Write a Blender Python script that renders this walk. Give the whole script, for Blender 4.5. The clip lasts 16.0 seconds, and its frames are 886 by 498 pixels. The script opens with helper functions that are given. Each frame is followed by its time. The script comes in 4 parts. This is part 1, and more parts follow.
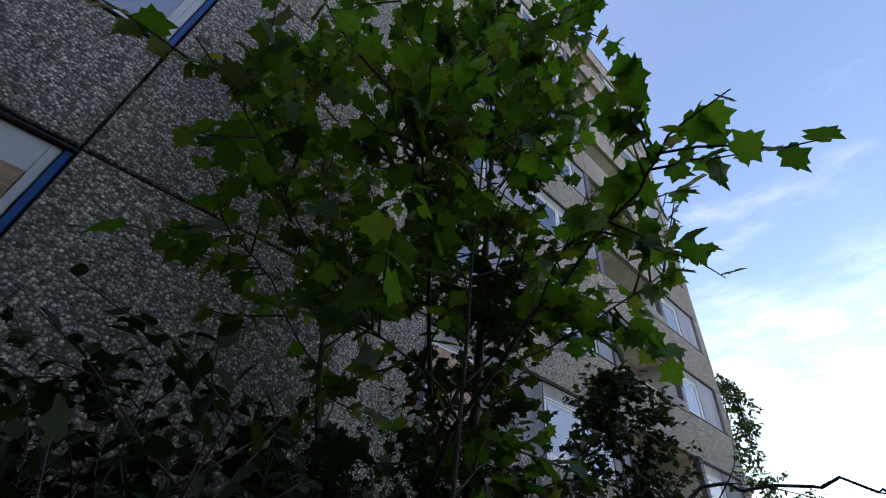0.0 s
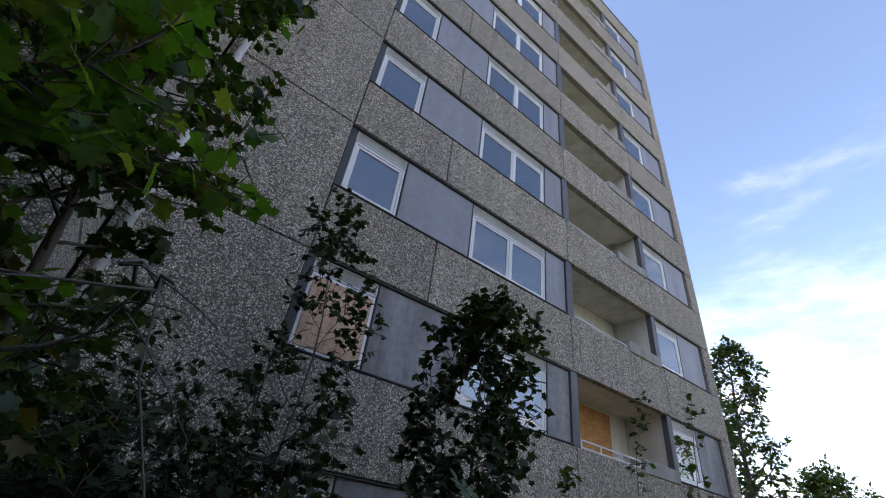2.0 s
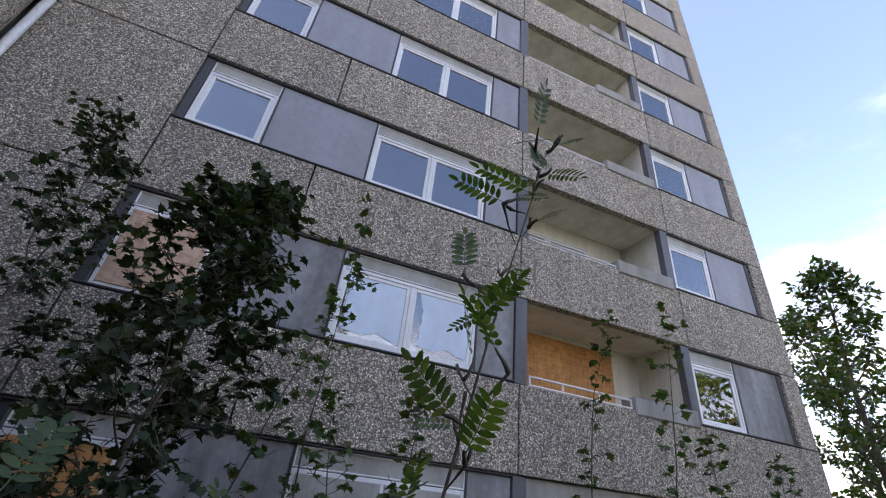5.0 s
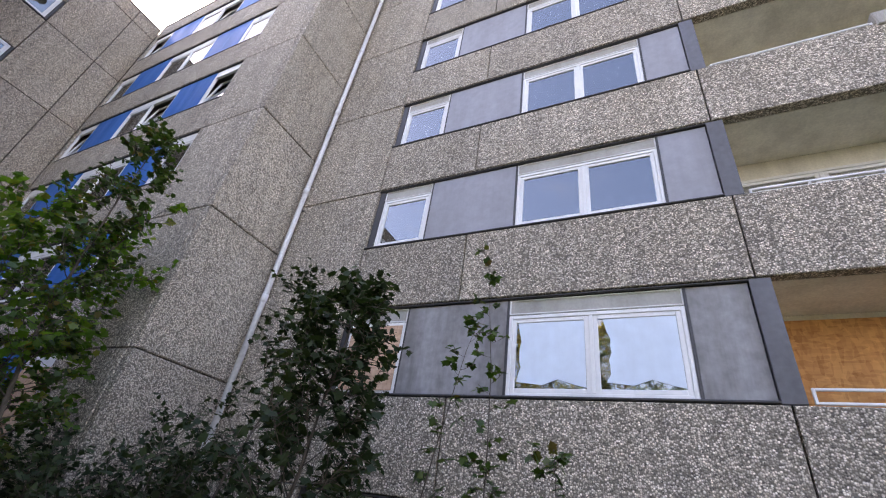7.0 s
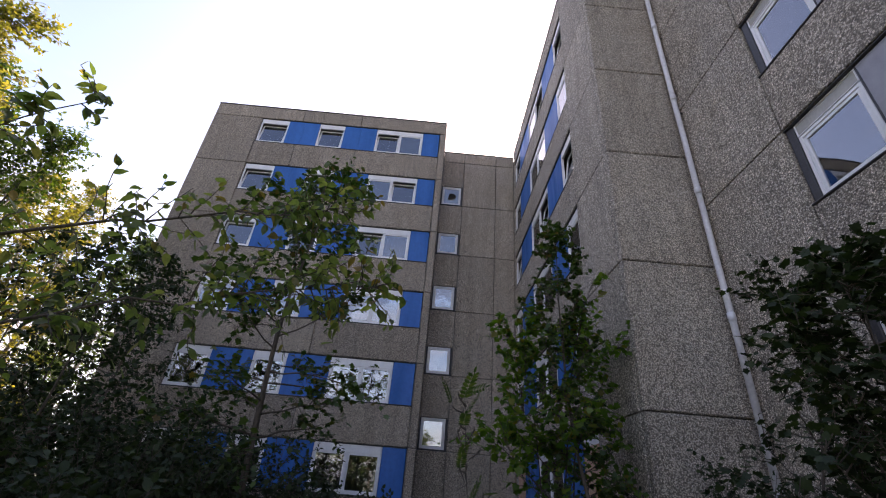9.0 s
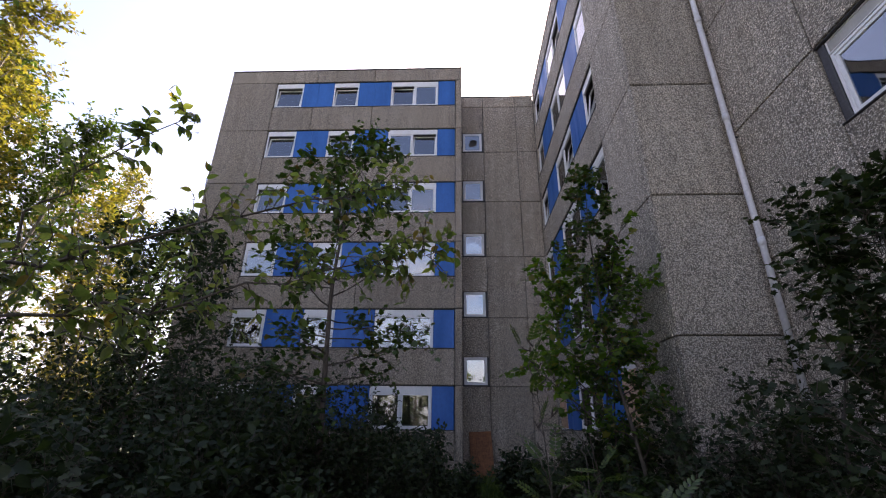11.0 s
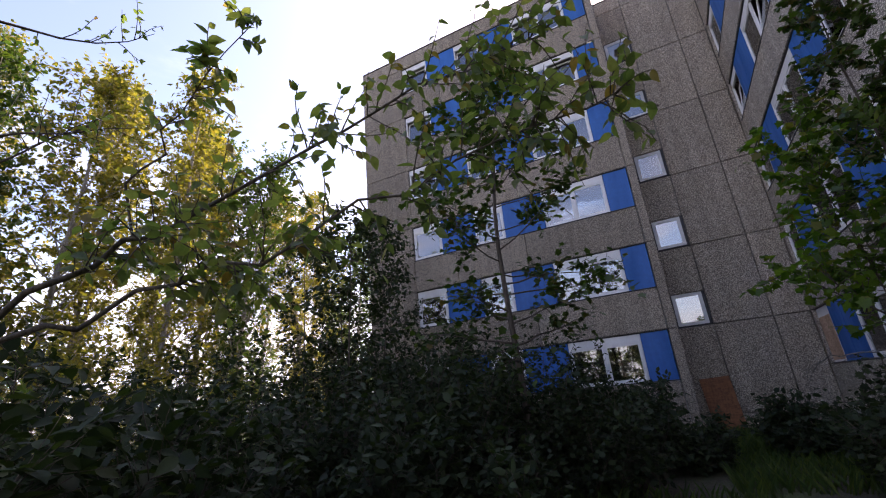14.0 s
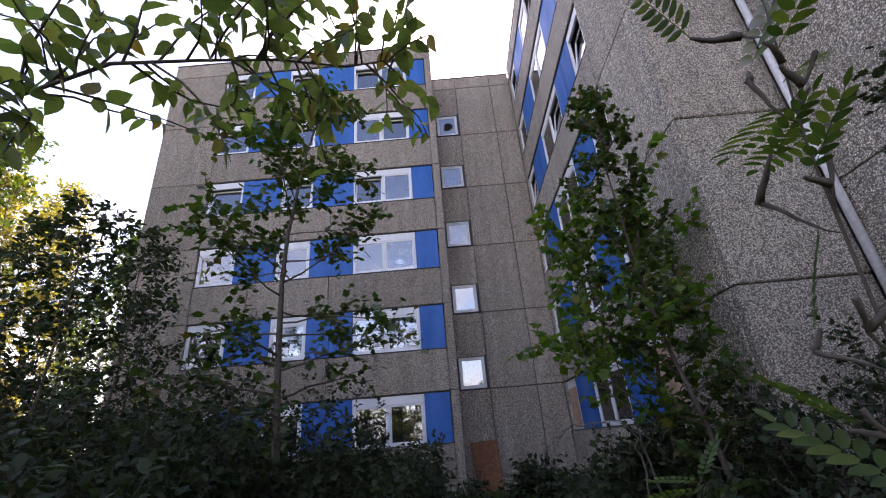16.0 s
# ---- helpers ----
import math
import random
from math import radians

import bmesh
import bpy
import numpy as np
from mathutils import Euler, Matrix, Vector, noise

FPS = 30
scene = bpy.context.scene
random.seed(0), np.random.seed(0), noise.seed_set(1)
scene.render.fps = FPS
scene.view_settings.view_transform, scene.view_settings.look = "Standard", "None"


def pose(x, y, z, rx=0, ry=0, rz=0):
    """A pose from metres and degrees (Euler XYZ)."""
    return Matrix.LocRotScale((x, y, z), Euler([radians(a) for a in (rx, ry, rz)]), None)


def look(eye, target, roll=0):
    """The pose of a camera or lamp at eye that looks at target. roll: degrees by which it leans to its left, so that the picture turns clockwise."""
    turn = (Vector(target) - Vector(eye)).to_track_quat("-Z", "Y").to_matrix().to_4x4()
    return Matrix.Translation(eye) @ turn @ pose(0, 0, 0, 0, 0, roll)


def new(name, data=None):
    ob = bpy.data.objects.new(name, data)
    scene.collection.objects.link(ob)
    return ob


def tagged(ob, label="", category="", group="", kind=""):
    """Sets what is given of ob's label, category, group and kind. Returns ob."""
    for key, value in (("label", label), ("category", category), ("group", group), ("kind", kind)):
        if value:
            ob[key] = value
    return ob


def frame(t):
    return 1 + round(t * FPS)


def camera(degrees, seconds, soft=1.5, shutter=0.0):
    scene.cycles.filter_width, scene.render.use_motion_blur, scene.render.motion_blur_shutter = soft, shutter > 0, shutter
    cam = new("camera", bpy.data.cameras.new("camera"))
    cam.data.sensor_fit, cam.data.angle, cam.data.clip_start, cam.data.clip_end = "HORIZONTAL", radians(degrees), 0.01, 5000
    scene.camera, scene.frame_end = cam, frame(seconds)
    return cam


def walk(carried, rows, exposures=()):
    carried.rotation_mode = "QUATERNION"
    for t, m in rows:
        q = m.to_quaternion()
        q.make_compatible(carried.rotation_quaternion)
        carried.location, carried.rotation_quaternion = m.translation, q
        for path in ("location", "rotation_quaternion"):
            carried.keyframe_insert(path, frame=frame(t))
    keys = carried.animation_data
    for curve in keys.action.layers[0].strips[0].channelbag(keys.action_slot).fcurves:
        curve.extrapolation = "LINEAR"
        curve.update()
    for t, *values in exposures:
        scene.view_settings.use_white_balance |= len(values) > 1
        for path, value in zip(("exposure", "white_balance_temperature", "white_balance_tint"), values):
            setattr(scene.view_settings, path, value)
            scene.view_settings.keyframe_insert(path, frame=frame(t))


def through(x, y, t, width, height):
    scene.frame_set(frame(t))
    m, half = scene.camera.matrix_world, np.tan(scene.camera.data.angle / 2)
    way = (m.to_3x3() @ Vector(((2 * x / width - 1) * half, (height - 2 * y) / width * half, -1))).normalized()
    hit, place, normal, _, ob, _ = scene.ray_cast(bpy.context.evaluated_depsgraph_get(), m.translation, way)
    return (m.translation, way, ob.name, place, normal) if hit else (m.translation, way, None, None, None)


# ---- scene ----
cam = camera(91.0, 16.0, soft=1.1)
SKY, SUN = 0.17, 4.5
EXPOSURES = ((0, 1.33, 6750, 17), (1.5, 1.3, 6750, 17), (4, 1.75, 6950, 22), (6.4, 1.85, 7050, 23), (7.1, 2.45, 7450, 26), (8, 2.2, 7350, 27), (9, 1.35, 7250, 27), (11.5, 1.45, 7250, 29), (14, 1.45, 7150, 31), (15, 1.65, 7150, 31), (16, 2.03, 7150, 31))
PATH = [
    (0, (-3.778, -4.847, 1.852), (-2.782, -3.619, 3.077), 6.1),
    (0.5, (-3.177, -4.842, 1.984), (-2.166, -3.610, 3.191), 6.2),
    (1, (-2.643, -5.183, 1.957), (-1.628, -3.922, 3.131), 6.4),
    (1.5, (-2.078, -5.519, 1.863), (-1.078, -4.220, 3.008), 6.9),
    (2, (-1.475, -5.651, 1.838), (-0.544, -4.274, 2.950), 8.3),
    (2.5, (-0.923, -5.781, 1.819), (-0.097, -4.333, 2.924), 8.7),
    (3, (-0.287, -5.917, 1.883), (0.422, -4.418, 3.001), 8.8),
    (3.5, (0.351, -6.009, 1.852), (0.996, -4.484, 2.974), 8.6),
    (4, (0.982, -6.101, 1.859), (1.598, -4.529, 2.932), 7.8),
    (4.2, (1.256, -6.080, 1.839), (1.873, -4.497, 2.894), 7.2),
    (6.3, (4.102, -5.890, 1.931), (4.257, -4.181, 2.959), 9.4),
    (6.5, (4.323, -5.847, 2.001), (4.223, -4.148, 3.051), 9.1),
    (7, (4.978, -5.623, 2.163), (4.139, -4.154, 3.230), 9.2),
    (7.5, (5.042, -5.566, 2.289), (3.735, -4.449, 3.312), 7.2),
    (8, (4.903, -5.470, 2.370), (3.332, -4.757, 3.382), 5.4),
    (8.5, (4.944, -5.393, 2.393), (3.247, -5.090, 3.405), 6.0),
    (9, (5.000, -5.434, 2.371), (3.261, -5.417, 3.358), 4.9),
    (9.2, (5.007, -5.536, 2.385), (3.276, -5.593, 3.384), 4.2),
    (11.3, (5.524, -5.663, 2.288), (3.667, -5.748, 3.027), 0.9),
    (11.5, (5.497, -5.661, 2.292), (3.639, -5.753, 3.025), 1.1),
    (12, (5.243, -5.691, 2.299), (3.386, -5.806, 3.033), 1.3),
    (12.5, (5.005, -5.650, 2.263), (3.157, -5.857, 2.999), 0.1),
    (13, (4.723, -5.639, 2.233), (2.905, -6.086, 2.935), -2.2),
    (13.5, (4.537, -5.779, 2.192), (2.805, -6.512, 2.873), -4.5),
    (14, (4.260, -5.912, 2.193), (2.561, -6.736, 2.854), -5.4),
    (14.5, (4.028, -5.903, 2.179), (2.288, -6.608, 2.867), -4.3),
    (15, (3.726, -5.739, 2.164), (1.939, -6.282, 2.880), -3.6),
    (15.5, (3.567, -5.561, 2.176), (1.734, -5.865, 2.918), -4.8),
    (16, (3.369, -5.701, 2.223), (1.540, -5.706, 3.033), -4.9),
]
walk(cam, [(t, look(eye, target, roll)) for t, eye, target, roll in PATH], exposures=EXPOSURES)

# ---- light ----
SUN_EL, SUN_AZ = radians(41), radians(168)   # azimuth measured from +x towards +y
world = bpy.data.worlds.new("sky_world")
scene.world = world
world.use_nodes = True
wn, wl = world.node_tree.nodes, world.node_tree.links
wn.clear()
w_out = wn.new("ShaderNodeOutputWorld")
w_bg = wn.new("ShaderNodeBackground")
w_sky = wn.new("ShaderNodeTexSky")
w_sky.sky_type = 'NISHITA'
w_sky.sun_disc = False
w_sky.sun_elevation = SUN_EL
w_sky.sun_rotation = math.pi / 2 - SUN_AZ
w_sky.air_density, w_sky.dust_density, w_sky.ozone_density = 1.0, 1.5, 1.5
w_bg.inputs["Strength"].default_value = SKY
# thin streaked clouds, thicker towards the horizon
w_tc = wn.new("ShaderNodeTexCoord")
w_map = wn.new("ShaderNodeMapping")
w_map.inputs["Scale"].default_value = (1.6, 1.6, 5.0)
w_noise = wn.new("ShaderNodeTexNoise")
w_noise.inputs["Scale"].default_value = 1.7
w_noise.inputs["Detail"].default_value = 7
w_noise.inputs["Roughness"].default_value = 0.6
w_sep = wn.new("ShaderNodeSeparateXYZ")
w_low = wn.new("ShaderNodeMapRange")
w_low.inputs["From Min"].default_value, w_low.inputs["From Max"].default_value = 0.0, 0.75
w_low.inputs["To Min"].default_value, w_low.inputs["To Max"].default_value = 0.36, -0.16
w_add = wn.new("ShaderNodeMath")
w_ramp = wn.new("ShaderNodeMapRange")
w_ramp.interpolation_type = 'SMOOTHSTEP'
w_ramp.inputs["From Min"].default_value, w_ramp.inputs["From Max"].default_value = 0.46, 0.98
w_mix = wn.new("ShaderNodeMixRGB")
w_mix.inputs["Color2"].default_value = (4.4, 4.6, 4.9, 1)
wl.new(w_tc.outputs["Generated"], w_map.inputs["Vector"])
wl.new(w_map.outputs[0], w_noise.inputs["Vector"])
wl.new(w_tc.outputs["Generated"], w_sep.inputs[0])
wl.new(w_sep.outputs["Z"], w_low.inputs["Value"])
wl.new(w_noise.outputs["Fac"], w_add.inputs[0])
wl.new(w_low.outputs[0], w_add.inputs[1])
wl.new(w_add.outputs[0], w_ramp.inputs["Value"])
wl.new(w_ramp.outputs[0], w_mix.inputs["Fac"])
wl.new(w_sky.outputs[0], w_mix.inputs["Color1"])
wl.new(w_mix.outputs[0], w_bg.inputs["Color"])
wl.new(w_bg.outputs[0], w_out.inputs["Surface"])

sun = new("sun", bpy.data.lights.new("sun", 'SUN'))
sun.data.energy = SUN
sun.data.angle = radians(0.6)
sun.data.color = (1.0, 0.93, 0.82)
sun_dir = Vector((math.cos(SUN_EL) * math.cos(SUN_AZ), math.cos(SUN_EL) * math.sin(SUN_AZ), math.sin(SUN_EL)))
sun.matrix_world = look(sun_dir * 60, (0, 0, 0))

# ---- materials ----
def material(name, rough=0.7, metal=0.0):
    m = bpy.data.materials.new(name)
    m.use_nodes = True
    n, l = m.node_tree.nodes, m.node_tree.links
    b = n["Principled BSDF"]
    b.inputs["Roughness"].default_value = rough
    b.inputs["Metallic"].default_value = metal
    return m, n, l, b

def coords(n, l, scale=(1, 1, 1)):
    """World-space coordinates in metres."""
    g = n.new("ShaderNodeNewGeometry")
    mp = n.new("ShaderNodeMapping")
    mp.inputs["Scale"].default_value = scale
    l.new(g.outputs["Position"], mp.inputs["Vector"])
    return mp.outputs[0]

def noise_tex(n, l, vec, scale, detail=4, rough=0.55):
    t = n.new("ShaderNodeTexNoise")
    t.inputs["Scale"].default_value = scale
    t.inputs["Detail"].default_value = detail
    t.inputs["Roughness"].default_value = rough
    l.new(vec, t.inputs["Vector"])
    return t.outputs["Fac"]

def ramp(n, l, fac, stops):
    r = n.new("ShaderNodeValToRGB")
    e = r.color_ramp.elements
    while len(e) < len(stops):
        e.new(0.5)
    for el, (p, c) in zip(e, stops):
        el.position, el.color = p, (*c, 1)
    l.new(fac, r.inputs["Fac"])
    return r.outputs["Color"]

def mix(n, l, fac, a, b, mode='MIX'):
    m = n.new("ShaderNodeMixRGB")
    m.blend_type = mode
    for sock, v in ((m.inputs["Fac"], fac), (m.inputs["Color1"], a), (m.inputs["Color2"], b)):
        if isinstance(v, (int, float)):
            sock.default_value = v
        elif isinstance(v, tuple):
            sock.default_value = (*v, 1)
        else:
            l.new(v, sock)
    return m.outputs[0]

def bump(n, l, b, height, strength=0.4, distance=0.01):
    bp = n.new("ShaderNodeBump")
    bp.inputs["Strength"].default_value = strength
    bp.inputs["Distance"].default_value = distance
    l.new(height, bp.inputs["Height"])
    l.new(bp.outputs[0], b.inputs["Normal"])

def map_range(n, l, v, a, b, c, d):
    r = n.new("ShaderNodeMapRange")
    for k, x in zip(("From Min", "From Max", "To Min", "To Max"), (a, b, c, d)):
        r.inputs[k].default_value = x
    l.new(v, r.inputs["Value"])
    return r.outputs[0]

def pebbledash(name, tint):
    """Washed aggregate: pebbles of mixed greys in a cement bed, with rain streaks and panel-to-panel tone."""
    m, n, l, b = material(name, 0.85)
    p = coords(n, l)
    v = n.new("ShaderNodeTexVoronoi")
    v.inputs["Scale"].default_value = 48
    l.new(p, v.inputs["Vector"])
    sep = n.new("ShaderNodeSeparateColor")
    l.new(v.outputs["Color"], sep.inputs[0])
    stone = ramp(n, l, sep.outputs[0], [(0.0, (0.08, 0.074, 0.068)), (0.3, (0.26, 0.245, 0.215)), (0.6, (0.50, 0.465, 0.41)), (0.85, (0.66, 0.63, 0.57)), (1.0, (0.85, 0.83, 0.80))])
    rim = map_range(n, l, v.outputs["Distance"], 0.35, 0.75, 0.0, 1.0)
    c = mix(n, l, rim, stone, (0.15, 0.137, 0.12))
    v2 = n.new("ShaderNodeTexVoronoi")
    v2.inputs["Scale"].default_value = 30
    l.new(p, v2.inputs["Vector"])
    s2 = n.new("ShaderNodeSeparateColor")
    l.new(v2.outputs["Color"], s2.inputs[0])
    c = mix(n, l, 0.5, c, ramp(n, l, s2.outputs[1], [(0.0, (0.55, 0.55, 0.55)), (1.0, (1.3, 1.3, 1.3))]), 'MULTIPLY')
    streak = noise_tex(n, l, coords(n, l, (2.2, 2.2, 0.18)), 1.6, 5, 0.65)
    c = mix(n, l, 0.8, c, ramp(n, l, streak, [(0.3, (0.72, 0.71, 0.7)), (0.65, (1.08, 1.07, 1.05))]), 'MULTIPLY')
    patch = noise_tex(n, l, p, 0.7, 3)
    c = mix(n, l, 0.35, c, ramp(n, l, patch, [(0.35, (0.97, 0.92, 0.84)), (0.7, (1.0, 1.01, 1.03))]), 'MULTIPLY')
    oi = n.new("ShaderNodeObjectInfo")
    c = mix(n, l, 1.0, c, ramp(n, l, oi.outputs["Random"], [(0.0, tuple(0.88 * x for x in tint)), (1.0, tuple(1.08 * x for x in tint))]), 'MULTIPLY')
    l.new(c, b.inputs["Base Color"])
    bump(n, l, b, map_range(n, l, v.outputs["Distance"], 0, 0.8, 1, 0), 0.8, 0.012)
    return m

def plain(name, colour, rough=0.6, metal=0.0, grain=40.0, vary=0.25, dirt=0.3, relief=0.15, streaks=True):
    """A plain surface with fine grain, broad wear and a little relief."""
    m, n, l, b = material(name, rough, metal)
    p = coords(n, l)
    g = noise_tex(n, l, p, grain, 4)
    c = mix(n, l, 1.0, colour, ramp(n, l, g, [(0.3, (1 - vary,) * 3), (0.7, (1 + vary * 0.5,) * 3)]), 'MULTIPLY')
    w = noise_tex(n, l, coords(n, l, (1.5, 1.5, 0.25 if streaks else 1.5)), 1.3, 5, 0.65)
    c = mix(n, l, dirt, c, ramp(n, l, w, [(0.35, (0.5, 0.47, 0.43)), (0.62, (1.05, 1.05, 1.05))]), 'MULTIPLY')
    l.new(c, b.inputs["Base Color"])
    r = map_range(n, l, w, 0.3, 0.7, min(1, rough + 0.15), max(0.05, rough - 0.1))
    l.new(r, b.inputs["Roughness"])
    bump(n, l, b, g, relief, 0.004)
    return m

def board(name, dark, light):
    """Oriented-strand board: long chips in random directions."""
    m, n, l, b = material(name, 0.75)
    col = None
    for k, sc in enumerate(((26, 26, 7), (8, 8, 30))):
        v = n.new("ShaderNodeTexVoronoi")
        l.new(coords(n, l, sc), v.inputs["Vector"])
        v.inputs["Scale"].default_value = 1.0
        s = n.new("ShaderNodeSeparateColor")
        l.new(v.outputs["Color"], s.inputs[0])
        c = ramp(n, l, s.outputs[k], [(0.0, dark), (0.5, tuple((a + 2 * q) / 3 for a, q in zip(dark, light))), (1.0, light)])
        col = c if col is None else mix(n, l, 0.5, col, c)
    w = noise_tex(n, l, coords(n, l, (1, 1, 0.3)), 2.0, 4)
    col = mix(n, l, 0.5, col, ramp(n, l, w, [(0.35, (0.6, 0.55, 0.5)), (0.65, (1.05, 1.05, 1.05))]), 'MULTIPLY')
    l.new(col, b.inputs["Base Color"])
    return m

def glass_mat():
    m, n, l, b = material("window_glass")
    n.remove(b)
    tr = n.new("ShaderNodeBsdfTransparent")
    tr.inputs[0].default_value = (0.55, 0.6, 0.6, 1)
    gl = n.new("ShaderNodeBsdfGlossy")
    gl.inputs["Roughness"].default_value = 0.02
    gl.inputs["Color"].default_value = (0.95, 0.97, 1, 1)
    fr = n.new("ShaderNodeFresnel")
    fr.inputs["IOR"].default_value = 2.6
    wv = noise_tex(n, l, coords(n, l), 1.2, 1)
    bp = n.new("ShaderNodeBump")
    bp.inputs["Strength"].default_value, bp.inputs["Distance"].default_value = 0.06, 0.05
    l.new(wv, bp.inputs["Height"])
    l.new(bp.outputs[0], gl.inputs["Normal"])
    mx = n.new("ShaderNodeMixShader")
    l.new(fr.outputs[0], mx.inputs[0])
    l.new(tr.outputs[0], mx.inputs[1])
    l.new(gl.outputs[0], mx.inputs[2])
    l.new(mx.outputs[0], n["Material Output"].inputs["Surface"])
    return m

def leaf_mat(name, stops, through=0.5, rough=0.45, single=False):
    """Leaves: each one takes its own tone; light shines through."""
    m, n, l, b = material(name, rough)
    if single:
        rnd = n.new("ShaderNodeObjectInfo").outputs["Random"]
    else:
        rnd = n.new("ShaderNodeNewGeometry").outputs["Random Per Island"]
    c = ramp(n, l, rnd, stops)
    spot = noise_tex(n, l, coords(n, l), 45, 3)
    c = mix(n, l, 0.5, c, ramp(n, l, spot, [(0.35, (0.7, 0.72, 0.6)), (0.65, (1.1, 1.1, 1.0))]), 'MULTIPLY')
    l.new(c, b.inputs["Base Color"])
    tl = n.new("ShaderNodeBsdfTranslucent")
    l.new(mix(n, l, 1.0, c, (1.5, 1.6, 0.55), 'MULTIPLY'), tl.inputs["Color"])
    mx = n.new("ShaderNodeMixShader")
    mx.inputs[0].default_value = through
    l.new(b.outputs[0], mx.inputs[1])
    l.new(tl.outputs[0], mx.inputs[2])
    l.new(mx.outputs[0], n["Material Output"].inputs["Surface"])
    return m

def bark_mat(name, a, c2):
    m, n, l, b = material(name, 0.9)
    f = noise_tex(n, l, coords(n, l, (18, 18, 4)), 2.0, 6, 0.7)
    l.new(ramp(n, l, f, [(0.3, a), (0.7, c2)]), b.inputs["Base Color"])
    bump(n, l, b, f, 0.6, 0.01)
    return m

def ground_mat():
    m, n, l, b = material("soil_and_grass", 0.95)
    p = coords(n, l)
    f = noise_tex(n, l, p, 14, 6, 0.7)
    soil = ramp(n, l, f, [(0.3, (0.03, 0.023, 0.015)), (0.55, (0.07, 0.055, 0.035)), (0.75, (0.13, 0.095, 0.05))])
    grass = ramp(n, l, f, [(0.3, (0.03, 0.055, 0.012)), (0.7, (0.09, 0.12, 0.03))])
    c = mix(n, l, ramp(n, l, noise_tex(n, l, p, 0.35, 4), [(0.42, (0, 0, 0)), (0.6, (1, 1, 1))]), soil, grass)
    l.new(c, b.inputs["Base Color"])
    bump(n, l, b, f, 0.7, 0.04)
    return m

M_PEB = pebbledash("washed_aggregate_grey", (1.24, 1.17, 1.08))
M_PEB2 = pebbledash("washed_aggregate_brown", (1.12, 1.02, 0.91))
M_CONC = plain("raw_concrete", (0.36, 0.345, 0.315), 0.85, grain=60, dirt=0.6, relief=0.4)
M_LOGGIA = plain("loggia_paint", (0.80, 0.76, 0.66), 0.8, grain=30, vary=0.12, dirt=0.45)
M_GREY = plain("grey_cladding", (0.30, 0.30, 0.325), 0.5, grain=8, vary=0.1, dirt=0.25)
M_GREYD = plain("weathered_cladding", (0.30, 0.295, 0.30), 0.7, grain=9, vary=0.2, dirt=0.85)
M_DARK = plain("dark_metal_trim", (0.05, 0.048, 0.05), 0.5, grain=30, vary=0.3)
M_POST = plain("anthracite_cladding", (0.12, 0.12, 0.13), 0.55, grain=12, vary=0.15)
M_BLUE = plain("blue_cladding", (0.0, 0.12, 0.42), 0.55, grain=10, vary=0.12, dirt=0.35)
M_PVC = plain("white_window_plastic", (0.78, 0.78, 0.77), 0.35, grain=20, vary=0.05, dirt=0.18, relief=0.03)
M_HEAD = plain("window_head_board", (0.42, 0.41, 0.37), 0.7, grain=25, vary=0.12, dirt=0.5)
M_PIPE = plain("zinc_downpipe", (0.74, 0.74, 0.75), 0.45, 0.0, grain=18, vary=0.15, dirt=0.5)
M_ROOM = plain("room_plaster", (0.40, 0.39, 0.37), 0.9, grain=6, vary=0.1, dirt=0.2)
M_FILM = plain("pale_film", (0.66, 0.76, 0.87), 0.6, grain=4, vary=0.08, dirt=0.15)
M_BLIND = plain("pale_blind", (0.78, 0.78, 0.76), 0.8, grain=5, vary=0.06, dirt=0.25)
M_OSB = board("orange_strand_board", (0.42, 0.17, 0.05), (0.72, 0.37, 0.13))
M_CHIP = board("pink_chip_board", (0.36, 0.21, 0.13), (0.66, 0.45, 0.31))
M_RUST = board("weathered_rust_board", (0.14, 0.05, 0.02), (0.32, 0.13, 0.05))
M_GLASS = glass_mat()
M_FELT = plain("roof_felt", (0.09, 0.088, 0.085), 0.9)
M_GROUND = ground_mat()
M_BARK = bark_mat("grey_brown_bark", (0.035, 0.028, 0.02), (0.13, 0.105, 0.08))
M_DEAD = bark_mat("dead_wood", (0.05, 0.044, 0.037), (0.2, 0.18, 0.15))
M_BIRCH = bark_mat("pale_bark", (0.12, 0.1, 0.08), (0.42, 0.39, 0.34))
MAPLE = [(0, (0.0416, 0.0975, 0.0156)), (0.5, (0.078, 0.163, 0.0234)), (0.85, (0.117, 0.2, 0.0338)), (1, (0.182, 0.156, 0.039))]
# greens darkened so that the leaf colour itself holds the undergrowth's shade
SHADE_GREEN = [(0.0, (0.013, 0.026, 0.010)), (0.6, (0.023, 0.042, 0.015)), (1.0, (0.043, 0.066, 0.022))]
OVAL = [(0, (0.078, 0.12, 0.052)), (0.55, (0.13, 0.176, 0.078)), (0.88, (0.176, 0.2, 0.0936)), (1, (0.2, 0.124, 0.0455))]
ASH = [(0.0, (0.032, 0.066, 0.018)), (0.6, (0.06, 0.105, 0.027)), (1.0, (0.11, 0.15, 0.036))]
GOLD = [(0.0, (0.10, 0.11, 0.03)), (0.5, (0.19, 0.175, 0.05)), (1.0, (0.30, 0.235, 0.07))]
M_MAPLE = leaf_mat("maple_leaf", MAPLE, 0.62)
# copy of the maple tones with shade painted in by darker colour
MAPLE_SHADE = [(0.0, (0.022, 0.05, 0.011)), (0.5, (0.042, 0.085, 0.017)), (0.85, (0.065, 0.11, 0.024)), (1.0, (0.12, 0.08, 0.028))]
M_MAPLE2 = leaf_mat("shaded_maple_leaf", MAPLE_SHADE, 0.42)
